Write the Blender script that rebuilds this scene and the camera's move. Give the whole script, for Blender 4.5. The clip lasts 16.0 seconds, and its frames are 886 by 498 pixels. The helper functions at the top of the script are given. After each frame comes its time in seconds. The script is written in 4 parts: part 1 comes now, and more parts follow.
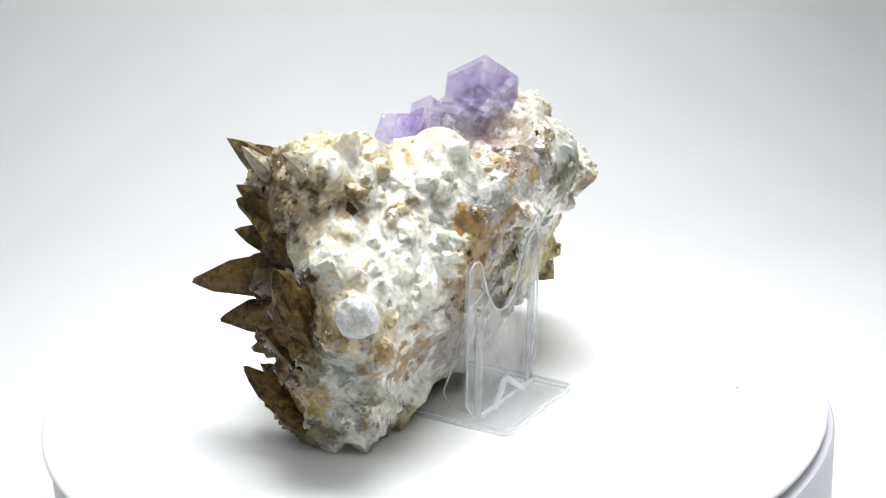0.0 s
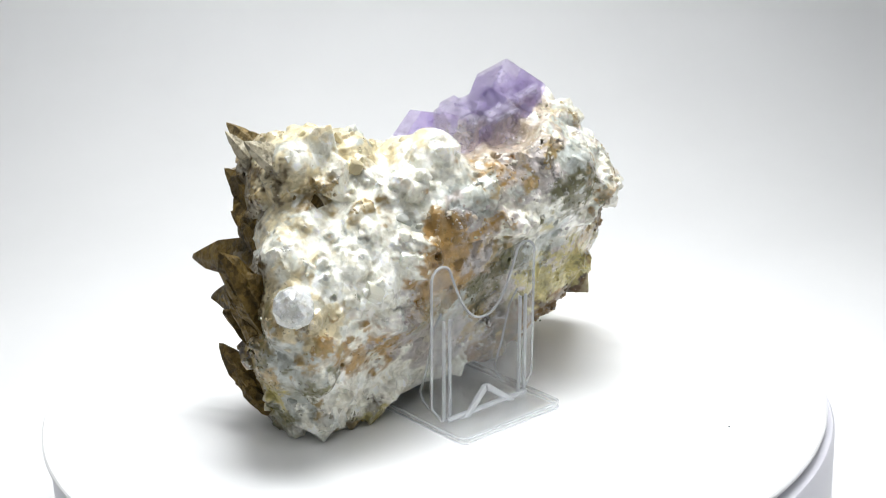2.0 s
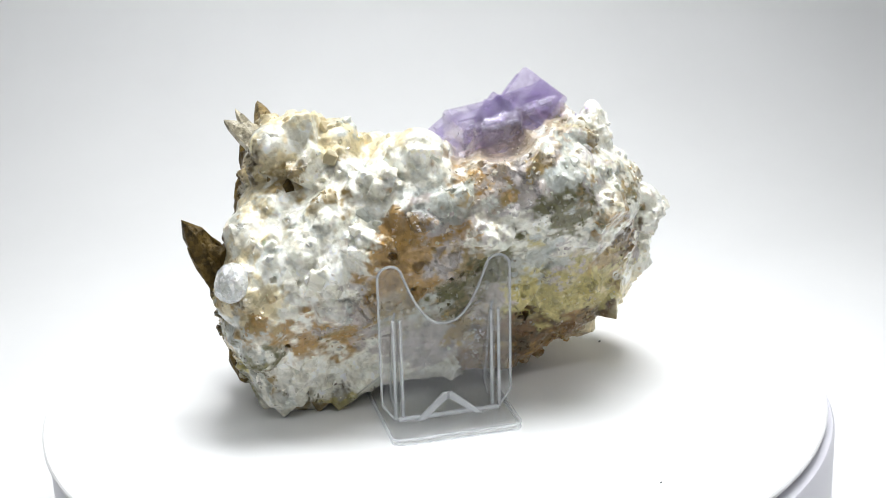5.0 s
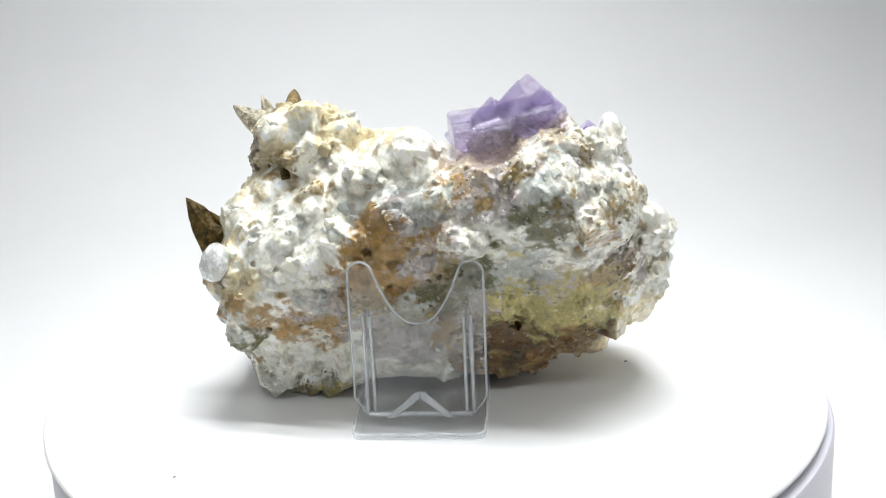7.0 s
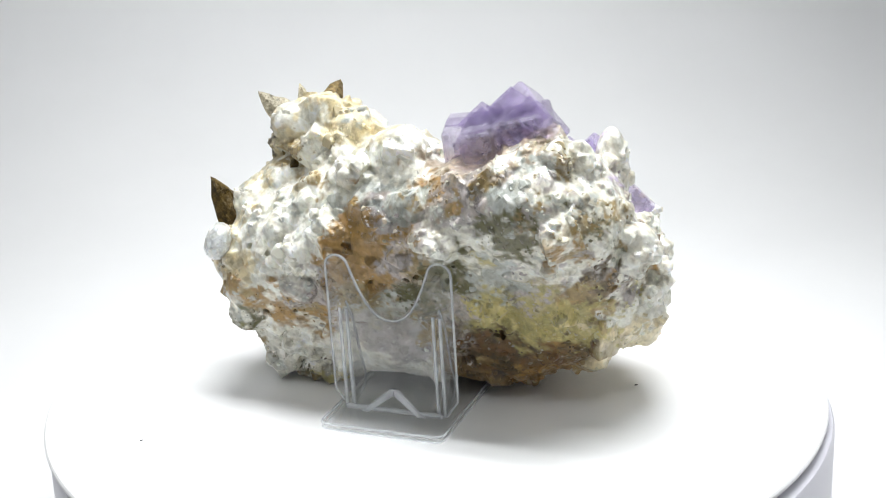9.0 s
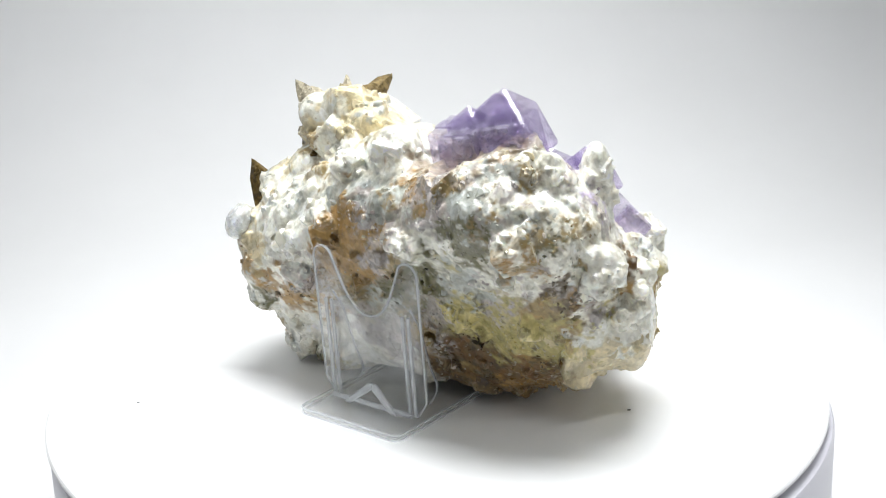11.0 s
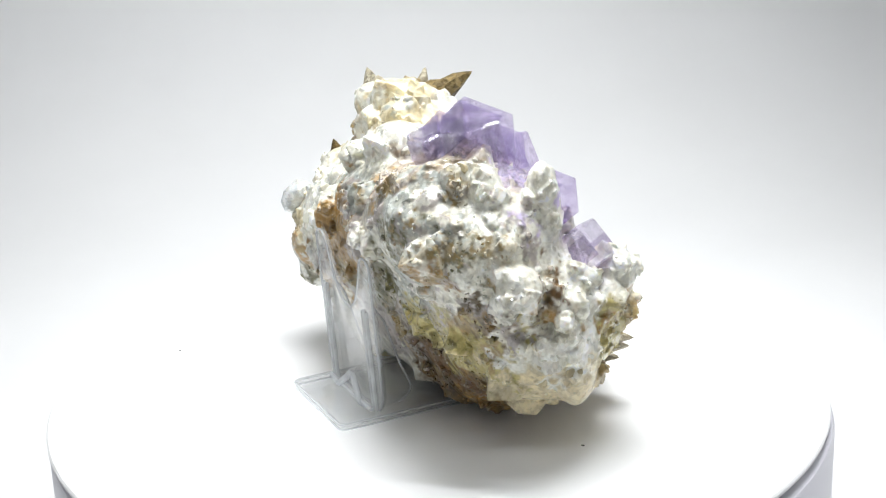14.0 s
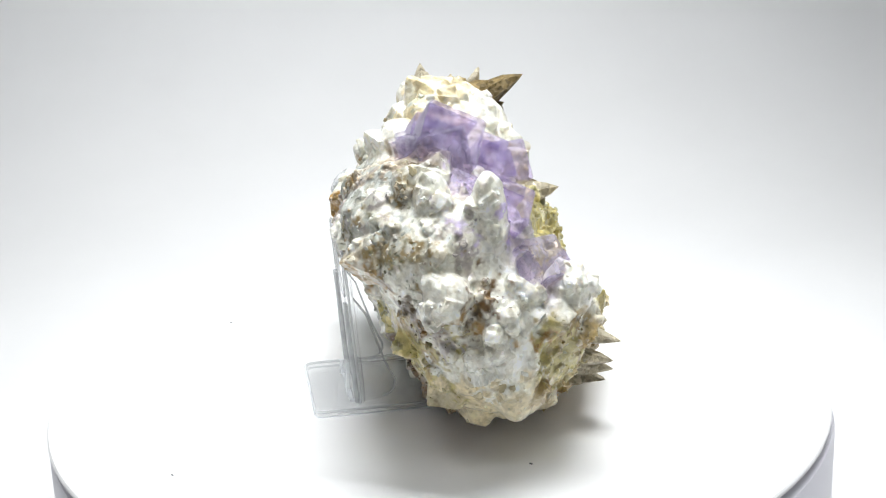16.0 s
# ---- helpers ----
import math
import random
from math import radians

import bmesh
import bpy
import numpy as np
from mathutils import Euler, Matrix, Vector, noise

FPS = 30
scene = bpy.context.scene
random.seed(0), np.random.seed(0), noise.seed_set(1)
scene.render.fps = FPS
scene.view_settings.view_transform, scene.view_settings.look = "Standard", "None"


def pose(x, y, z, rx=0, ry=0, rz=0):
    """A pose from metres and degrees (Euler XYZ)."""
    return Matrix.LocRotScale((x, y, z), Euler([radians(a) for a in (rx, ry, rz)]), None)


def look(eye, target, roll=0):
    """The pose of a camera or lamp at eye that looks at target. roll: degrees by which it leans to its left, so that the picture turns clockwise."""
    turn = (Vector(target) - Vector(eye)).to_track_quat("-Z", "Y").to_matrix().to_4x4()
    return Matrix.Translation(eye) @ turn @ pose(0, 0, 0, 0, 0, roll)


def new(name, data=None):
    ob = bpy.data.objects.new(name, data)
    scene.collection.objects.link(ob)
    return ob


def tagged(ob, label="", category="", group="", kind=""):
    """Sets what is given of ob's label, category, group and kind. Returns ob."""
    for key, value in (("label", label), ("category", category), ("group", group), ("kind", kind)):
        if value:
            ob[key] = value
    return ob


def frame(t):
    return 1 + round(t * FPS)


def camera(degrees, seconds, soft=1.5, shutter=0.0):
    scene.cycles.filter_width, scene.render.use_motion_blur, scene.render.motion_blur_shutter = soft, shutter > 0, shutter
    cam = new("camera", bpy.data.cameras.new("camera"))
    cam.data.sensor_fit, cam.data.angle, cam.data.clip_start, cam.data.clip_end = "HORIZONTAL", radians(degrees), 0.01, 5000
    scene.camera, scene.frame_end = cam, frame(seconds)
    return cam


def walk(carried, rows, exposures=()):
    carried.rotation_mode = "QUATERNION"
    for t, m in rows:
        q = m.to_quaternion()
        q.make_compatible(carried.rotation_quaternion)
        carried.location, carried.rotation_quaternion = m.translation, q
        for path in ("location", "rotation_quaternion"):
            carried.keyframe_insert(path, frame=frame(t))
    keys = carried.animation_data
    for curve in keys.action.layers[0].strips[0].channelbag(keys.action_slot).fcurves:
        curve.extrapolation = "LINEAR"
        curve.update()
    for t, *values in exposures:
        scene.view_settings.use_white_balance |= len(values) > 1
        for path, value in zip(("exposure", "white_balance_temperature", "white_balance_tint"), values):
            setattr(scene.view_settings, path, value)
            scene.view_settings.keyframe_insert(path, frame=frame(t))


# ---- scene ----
cam = camera(30.75, 16.0, soft=1.1)
EYE = (0.0, -0.384, 0.1716)


def camera_pose():
    pitch, yaw = radians(19.26), radians(0.445)
    ahead = Vector((math.sin(yaw) * math.cos(pitch), math.cos(yaw) * math.cos(pitch), -math.sin(pitch)))
    return look(EYE, Vector(EYE) + ahead, -2.21)


walk(cam, [(0.0, camera_pose()), (16.0, camera_pose())])
SPIN = -8.574          # degrees a second: the turntable goes clockwise from above
scene.view_settings.exposure = 0.0

# ---- light: a white photo box lit by LED strips under its roof, plus two added fill strips ----
world = bpy.data.worlds.new("world")
scene.world = world
world.use_nodes = True
world.node_tree.nodes["Background"].inputs[0].default_value = (0.93, 0.97, 1.0, 1)
world.node_tree.nodes["Background"].inputs[1].default_value = 0.16


def strip_light(x, y, z, length, width, power, target):
    lamp = bpy.data.lights.new("led_and_fill_strip", "AREA")
    lamp.shape, lamp.size, lamp.size_y, lamp.energy = "RECTANGLE", length, width, power
    lamp.color = (0.96, 0.985, 1.0)
    lamp.spread = radians(110)
    ob = new("led_and_fill_lamp", lamp)
    ob.matrix_world = look((x, y, z), target)
    return ob


for row_y in (0.0, 0.07, 0.14):
    strip_light(0.04, row_y, 0.50, 0.34, 0.012, 0.545, (0.03, row_y - 0.03, 0))
# added fill, unseen: brightens the left of the backdrop
strip_light(-0.27, 0.26, 0.50, 0.14, 0.012, 0.20, (-0.24, 0.26, 0))
# added fill, unseen: brightens the front of the rock
strip_light(0.07, -0.28, 0.50, 0.42, 0.02, 0.18, (0.03, -0.05, 0.02))


# ---- materials ----
def material(name):
    m = bpy.data.materials.new(name)
    m.use_nodes = True
    return m, m.node_tree.nodes, m.node_tree.links, m.node_tree.nodes["Principled BSDF"]


def noise_node(nodes, links, scale, detail=4.0, rough=0.6):
    place = nodes.new("ShaderNodeTexCoord")
    tex = nodes.new("ShaderNodeTexNoise")
    tex.inputs["Scale"].default_value, tex.inputs["Detail"].default_value, tex.inputs["Roughness"].default_value = scale, detail, rough
    links.new(place.outputs["Object"], tex.inputs["Vector"])
    return tex


def ramp_node(nodes, links, source, low, high, a=0.3, b=0.7):
    ramp = nodes.new("ShaderNodeValToRGB")
    ramp.color_ramp.elements[0].position, ramp.color_ramp.elements[1].position = a, b
    ramp.color_ramp.elements[0].color, ramp.color_ramp.elements[1].color = (*low, 1), (*high, 1)
    links.new(source, ramp.inputs[0])
    return ramp


def mix_node(nodes, links, a, b, factor, blend="MIX"):
    mix = nodes.new("ShaderNodeMix")
    mix.data_type, mix.blend_type = "RGBA", blend
    for socket, value in ((mix.inputs[0], factor), (mix.inputs[6], a), (mix.inputs[7], b)):
        if isinstance(value, bpy.types.NodeSocket):
            links.new(value, socket)
        else:
            socket.default_value = value if isinstance(value, float) else (*value, 1)
    return mix.outputs[2]


def bump_node(nodes, links, b, height, strength, distance):
    bump = nodes.new("ShaderNodeBump")
    bump.inputs["Strength"].default_value, bump.inputs["Distance"].default_value = strength, distance
    links.new(height, bump.inputs["Height"])
    links.new(bump.outputs[0], b.inputs["Normal"])


def painted(name, colour, rough, speck=0.04, scale=120.0):
    """White card, paper or plastic, with a faint mottling and fine relief."""
    m, nodes, links, b = material(name)
    tex = noise_node(nodes, links, scale)
    low = tuple(c * (1 - speck) for c in colour)
    links.new(ramp_node(nodes, links, tex.outputs[0], low, colour).outputs[0], b.inputs["Base Color"])
    b.inputs["Roughness"].default_value = rough
    fine = noise_node(nodes, links, scale * 20, 2)
    bump_node(nodes, links, b, fine.outputs[0], 0.08, 0.0002)
    return m


TINT = {"white": (0.80, 0.79, 0.72), "cream": (0.66, 0.58, 0.39), "grey": (0.49, 0.51, 0.48), "lilac": (0.43, 0.39, 0.375), "orange": (0.37, 0.225, 0.07),
        "tan": (0.33, 0.24, 0.10), "brown": (0.085, 0.055, 0.015), "yellow": (0.46, 0.40, 0.16), "olive": (0.11, 0.10, 0.03), "purple": (0.58, 0.50, 0.71),
        "rust": (0.15, 0.075, 0.018), "blush": (0.43, 0.355, 0.27)}


def vector_node(nodes, links, kind, a, b=None):
    v = nodes.new("ShaderNodeVectorMath")
    v.operation = kind
    for socket, value in ((v.inputs[0], a), (v.inputs[1], b)):
        if isinstance(value, bpy.types.NodeSocket):
            links.new(value, socket)
        elif value is not None:
            socket.default_value = value
    return v.outputs[0]


def facet_cells(nodes, links, scale):
    """Small irregular cleavage facets."""
    place = nodes.new("ShaderNodeTexCoord")
    wobble = noise_node(nodes, links, scale * 1.3, 2)
    bent = vector_node(nodes, links, "ADD", place.outputs["Object"], vector_node(nodes, links, "MULTIPLY", wobble.outputs["Color"], (0.5 / scale,) * 3))
    cells = nodes.new("ShaderNodeTexVoronoi")
    cells.inputs["Scale"].default_value = scale
    links.new(bent, cells.inputs["Vector"])
    return cells


def facet_turn(nodes, links, scale, strength):
    """A tilt of its own for each facet."""
    cells = facet_cells(nodes, links, scale)
    tilt = vector_node(nodes, links, "SUBTRACT", cells.outputs["Color"], (0.5, 0.5, 0.5))
    return vector_node(nodes, links, "MULTIPLY", tilt, (strength,) * 3)


def mineral(name, colour=None, rough=0.28, subsurface=0.42, transmission=0.0, relief=0.12, facet=1.0, clarity=0.91, coat=0.45):
    """Crystalline calcite or quartz: cloudy, a little translucent, sparkling on fine facets. Without a colour it takes the mineral stains of the mesh."""
    m, nodes, links, b = material(name)
    if colour is None:
        base = nodes.new("ShaderNodeAttribute")
        base.attribute_name = "stain"
        base = base.outputs["Color"]
    else:
        info = nodes.new("ShaderNodeObjectInfo")
        base = ramp_node(nodes, links, info.outputs["Random"], tuple(c * 0.86 for c in colour), tuple(min(0.92, c * 1.06) for c in colour), 0, 1).outputs[0]
    cloud = noise_node(nodes, links, 260.0, 5, 0.65)
    veil = ramp_node(nodes, links, cloud.outputs[0], (0.92, 0.89, 0.82), (1.04, 1.04, 1.04), 0.28, 0.50)
    base = mix_node(nodes, links, base, veil.outputs[0], 1.0, "MULTIPLY")
    for scale, low, high in ((300.0, clarity, 1.10), (850.0, clarity + 0.02, 1.12)):
        cells = facet_cells(nodes, links, scale)
        part_of = nodes.new("ShaderNodeSeparateColor")
        links.new(cells.outputs["Color"], part_of.inputs[0])
        clear = ramp_node(nodes, links, part_of.outputs[1], (low, low * 0.99, low * 0.95), (high, high, high), 0.05, 0.6)
        base = mix_node(nodes, links, base, clear.outputs[0], 1.0, "MULTIPLY")
    links.new(base, b.inputs["Base Color"])
    coarse = facet_turn(nodes, links, 420.0, 0.36 * facet)
    fine = facet_turn(nodes, links, 1000.0, 0.32 * facet)
    geo = nodes.new("ShaderNodeNewGeometry")
    normal = vector_node(nodes, links, "ADD", geo.outputs["Normal"], coarse)
    normal = vector_node(nodes, links, "ADD", normal, fine)
    normal = vector_node(nodes, links, "NORMALIZE", normal)
    grain = noise_node(nodes, links, 1400.0, 3)
    bump = nodes.new("ShaderNodeBump")
    bump.inputs["Strength"].default_value, bump.inputs["Distance"].default_value = relief, 0.0006
    links.new(grain.outputs[0], bump.inputs["Height"])
    links.new(normal, bump.inputs["Normal"])
    links.new(bump.outputs[0], b.inputs["Normal"])
    gloss = nodes.new("ShaderNodeMapRange")
    gloss.inputs[3].default_value, gloss.inputs[4].default_value = rough - 0.12, rough + 0.2
    links.new(cloud.outputs[0], gloss.inputs[0])
    links.new(gloss.outputs[0], b.inputs["Roughness"])
    b.inputs["Subsurface Weight"].default_value = subsurface
    b.inputs["Subsurface Radius"].default_value = (1.0, 0.9, 0.75)
    b.inputs["Subsurface Scale"].default_value = 0.0013
    b.inputs["Transmission Weight"].default_value = transmission
    b.inputs["IOR"].default_value = 1.55
    b.inputs["Coat Weight"].default_value, b.inputs["Coat Roughness"].default_value = coat, 0.08
    b.inputs["Specular IOR Level"].default_value = 0.5 if coat else 0.22
    return m


def fluorite(name, body, tint, low, high):
    """Violet fluorite: clear windows between cloudy violet veils, under a glassy skin."""
    m, nodes, links, b = material(name)
    zone = noise_node(nodes, links, 170.0, 4)
    colour = ramp_node(nodes, links, zone.outputs[0], body, tuple(0.5 * (c + 0.85) for c in body), 0.35, 0.75)
    links.new(colour.outputs[0], b.inputs["Base Color"])
    b.inputs["Roughness"].default_value = 0.07
    b.inputs["IOR"].default_value = 1.43
    b.inputs["Coat Weight"].default_value, b.inputs["Coat Roughness"].default_value = 0.5, 0.03
    fine = noise_node(nodes, links, 420.0, 3)
    bump_node(nodes, links, b, fine.outputs[0], 0.12, 0.0008)
    clear, mix = nodes.new("ShaderNodeBsdfTransparent"), nodes.new("ShaderNodeMixShader")
    clear.inputs["Color"].default_value = (*tint, 1)
    veils = noise_node(nodes, links, 330.0, 4)
    share = nodes.new("ShaderNodeMapRange")
    share.inputs[1].default_value, share.inputs[2].default_value = 0.35, 0.6
    share.inputs[3].default_value, share.inputs[4].default_value = low, high
    links.new(veils.outputs[0], share.inputs[0])
    links.new(share.outputs[0], mix.inputs[0])
    links.new(b.outputs[0], mix.inputs[1])
    links.new(clear.outputs[0], mix.inputs[2])
    skin, gloss, glance = nodes.new("ShaderNodeMixShader"), nodes.new("ShaderNodeBsdfGlossy"), nodes.new("ShaderNodeLayerWeight")
    gloss.inputs["Roughness"].default_value = 0.05
    sheen = nodes.new("ShaderNodeMapRange")
    sheen.inputs[1].default_value, sheen.inputs[3].default_value, sheen.inputs[4].default_value = 0.3, 0.03, 0.4
    links.new(glance.outputs["Facing"], sheen.inputs[0])
    links.new(sheen.outputs[0], skin.inputs[0])
    links.new(mix.outputs[0], skin.inputs[1])
    links.new(gloss.outputs[0], skin.inputs[2])
    links.new(skin.outputs[0], nodes["Material Output"].inputs[0])
    return m


def acrylic(name):
    """Thin clear acrylic: light goes straight through, with a gloss that grows towards glancing angles."""
    m, nodes, links, b = material(name)
    nodes.remove(b)
    through_it, gloss, mix, glance = (nodes.new("ShaderNode" + k) for k in ("BsdfTransparent", "BsdfGlossy", "MixShader", "LayerWeight"))
    through_it.inputs[0].default_value = (0.955, 0.96, 0.96, 1)
    gloss.inputs["Roughness"].default_value = 0.12
    tex = noise_node(nodes, links, 160.0, 3)
    bump = nodes.new("ShaderNodeBump")
    bump.inputs["Strength"].default_value, bump.inputs["Distance"].default_value = 0.15, 0.0005
    links.new(tex.outputs[0], bump.inputs["Height"])
    links.new(bump.outputs[0], gloss.inputs["Normal"])
    share = nodes.new("ShaderNodeMapRange")
    share.inputs[1].default_value, share.inputs[3].default_value, share.inputs[4].default_value = 0.30, 0.05, 0.50
    links.new(glance.outputs["Facing"], share.inputs[0])
    links.new(share.outputs[0], mix.inputs[0])
    links.new(through_it.outputs[0], mix.inputs[1])
    links.new(gloss.outputs[0], mix.inputs[2])
    links.new(mix.outputs[0], nodes["Material Output"].inputs[0])
    return m


def bright_edge_paint(name):
    """The moulded edges of the acrylic: the light they gather is painted in as a pale, half clear colour."""
    m, nodes, links, b = material(name)
    b.inputs["Base Color"].default_value = (0.80, 0.82, 0.84, 1)
    b.inputs["Roughness"].default_value = 0.12
    clear, mix = nodes.new("ShaderNodeBsdfTransparent"), nodes.new("ShaderNodeMixShader")
    tex = noise_node(nodes, links, 220.0, 2)
    part_clear = nodes.new("ShaderNodeMapRange")
    part_clear.inputs[3].default_value, part_clear.inputs[4].default_value = 0.3, 0.75
    links.new(tex.outputs[0], part_clear.inputs[0])
    links.new(part_clear.outputs[0], mix.inputs[0])
    links.new(b.outputs[0], mix.inputs[1])
    links.new(clear.outputs[0], mix.inputs[2])
    links.new(mix.outputs[0], nodes["Material Output"].inputs[0])
    return m


PAPER = painted("white_backdrop_paper", (0.83, 0.83, 0.83), 0.75, 0.03, 14.0)
CARD = painted("white_box_panel", (0.78, 0.78, 0.78), 0.7, 0.03, 20.0)
TOP = painted("matt_white_disc", (0.90, 0.90, 0.90), 0.55, 0.02, 60.0)
DRUM = painted("white_moulded_plastic", (0.74, 0.73, 0.79), 0.35, 0.03, 40.0)
# dark grey for the crumbs and for the shade painted under the disc
DARK = painted("dark_gap_shade_and_crumb", (0.10, 0.10, 0.11), 0.6)
MATRIX = mineral("stained_calcite_and_quartz")
SHARD = {k: mineral(k + "_crystal", TINT[k]) for k in TINT if k != "purple"}
BROWN_SPIKE = mineral("brown_dogtooth_calcite", (0.125, 0.080, 0.017), 0.55, 0.06, relief=0.7, facet=1.9, clarity=0.55, coat=0.0)
TAN_SPIKE = mineral("tan_dogtooth_calcite", (0.25, 0.18, 0.075), 0.5, 0.06, relief=0.7, facet=1.8, clarity=0.55, coat=0.0)
PALE_SPIKE = mineral("grey_tan_calcite", (0.44, 0.39, 0.28), 0.36, 0.1, relief=0.6, facet=1.6, clarity=0.6, coat=0.1)
QUARTZ = mineral("clear_grey_quartz", (0.78, 0.80, 0.81), 0.22, 0.3, 0.25)
VIOLET = fluorite("violet_fluorite", (0.46, 0.385, 0.65), (0.905, 0.865, 0.96), 0.60, 0.92)
LILAC = fluorite("pale_lilac_fluorite", (0.58, 0.52, 0.70), (0.935, 0.905, 0.975), 0.52, 0.87)
CLEAR = acrylic("clear_acrylic")
# pale colour in place of light gathered in the acrylic's edges
EDGE = bright_edge_paint("acrylic_edge_painted_light")


# ---- mesh helpers ----
def linked(name, me, parent=None, label=""):
    ob = new(name, me)
    ob.parent = parent
    return tagged(ob, label) if label else ob


def mesh_of(name, bm, mat, smooth=False):
    me = bpy.data.meshes.new(name)
    bm.to_mesh(me)
    bm.free()
    me.materials.append(mat)
    if smooth:
        me.shade_smooth()
        me.set_sharp_from_angle(angle=radians(35))
    return me


def part(name, bm, mat, parent=None, label="", smooth=False):
    return linked(name, mesh_of(name, bm, mat, smooth), parent, label)


def empty(name):
    ob = new(name)
    ob.empty_display_size = 0.01
    return ob


def lathe(rows, seg=160):
    bm = bmesh.new()
    rings = [[bm.verts.new((r * math.cos(a), r * math.sin(a), z)) for a in (2 * math.pi * k / seg for k in range(seg))] for r, z in rows]
    for a, b in zip(rings, rings[1:]):
        for k in range(seg):
            bm.faces.new((a[k], a[(k + 1) % seg], b[(k + 1) % seg], b[k]))
    bm.faces.new(rings[-1])
    bm.faces.new(list(reversed(rings[0])))
    return bm


def outward(bm):
    """Turn all faces of a closed body outwards."""
    bmesh.ops.recalc_face_normals(bm, faces=bm.faces)
    if bm.calc_volume(signed=True) < 0:
        bmesh.ops.reverse_faces(bm, faces=bm.faces)
    return bm


def extruded(outline, depth, m, bevel=0.0, segments=2):
    """A flat plate: the outline (x, z pairs) given thickness along y, with rounded edges, set at the pose m."""
    bm = bmesh.new()
    front = [bm.verts.new((x, 0, z)) for x, z in outline]
    back = [bm.verts.new((x, depth, z)) for x, z in outline]
    n = len(outline)
    caps = [bm.faces.new(front), bm.faces.new(list(reversed(back)))]
    for k in range(n):
        bm.faces.new((front[k], back[k], back[(k + 1) % n], front[(k + 1) % n]))
    bmesh.ops.recalc_face_normals(bm, faces=bm.faces)
    if bevel:
        edges = list({e for f in caps for e in f.edges})
        bmesh.ops.bevel(bm, geom=edges, offset=bevel, segments=segments, affect="EDGES", profile=0.5)
    bm.transform(m)
    return outward(bm)


def arc(cx, cz, r, a0, a1, steps):
    return [(cx + r * math.cos(radians(a0 + (a1 - a0) * k / steps)), cz + r * math.sin(radians(a0 + (a1 - a0) * k / steps))) for k in range(steps + 1)]


def edge_bead(name, points, m, r, parent, closed=True):
    """A thin rounded bead along an outline of x, z pairs, its pale colour standing for the edge's bright line."""
    curve = bpy.data.curves.new(name, "CURVE")
    curve.dimensions, curve.bevel_depth, curve.bevel_resolution = "3D", r, 2
    line = curve.splines.new("POLY")
    line.points.add(len(points) - 1)
    for dot, (x, z) in zip(line.points, points):
        dot.co = (*(m @ Vector((x, 0, z))), 1)
    line.use_cyclic_u = closed
    raw = new(name, curve)
    me = bpy.data.meshes.new_from_object(raw.evaluated_get(bpy.context.evaluated_depsgraph_get()))
    bpy.data.objects.remove(raw)
    me.materials.append(EDGE)
    me.shade_smooth()
    return linked(name, me, parent)


# ---- the photo box ----
def photo_box():
    bm = bmesh.new()
    prof = [(-0.80, -0.045), (0.22, -0.045)]
    prof += [(0.22 + 0.26 * math.sin(a), 0.215 - 0.26 * math.cos(a)) for a in (radians(7.5 * k) for k in range(1, 13))]
    prof += [(0.48, 0.62)]
    left = [bm.verts.new((-0.38, y, z)) for y, z in prof]
    right = [bm.verts.new((0.38, y, z)) for y, z in prof]
    for k in range(len(prof) - 1):
        bm.faces.new((left[k], right[k], right[k + 1], left[k + 1]))
    sheet = part("backdrop", bm, PAPER, smooth=True)
    solid = sheet.modifiers.new("thickness", "SOLIDIFY")
    solid.thickness, solid.offset = 0.001, -1
    tagged(sheet, "seamless curved white paper sweep of the photo box", "backdrop", kind="structure")
    for name, x0, x1, y0, y1, z0, z1 in (("wall_left", -0.40, -0.382, -0.80, 0.50, -0.05, 0.62), ("wall_right", 0.382, 0.40, -0.80, 0.50, -0.05, 0.62),
                                         ("ceiling", -0.40, 0.40, -0.80, 0.50, 0.622, 0.64)):
        bm = bmesh.new()
        bmesh.ops.create_cube(bm, size=1, matrix=Matrix.Translation(((x0 + x1) / 2, (y0 + y1) / 2, (z0 + z1) / 2)) @ Matrix.Diagonal((x1 - x0, y1 - y0, z1 - z0, 1)))
        tagged(part(name, bm, CARD), "plain white photo box panel", "panel", kind="structure")


photo_box()


# ---- the turntable: a still drum and a disc that turns on it, a little off its centre ----
def turntable():
    base = empty("turntable")
    base.location = (0.001, 0, -0.045)
    tagged(base, "white moulded plastic drum of a motorised turntable", "turntable")
    part("drum", lathe([(0.094, 0.0), (0.0985, 0.001), (0.0995, 0.003), (0.1000, 0.0235), (0.0990, 0.0240), (0.0990, 0.0248), (0.1000, 0.0253), (0.1000, 0.0395),
                        (0.0994, 0.0408), (0.0975, 0.0416)]), DRUM, base, smooth=True)
    # a near-black ring whose colour stands in for the shade in the gap
    part("seam_ring", lathe([(0.0965, 0.0416), (0.0965, 0.0424)]), DARK, base, "dark ring painted as the shade in the gap under the disc")
    return base


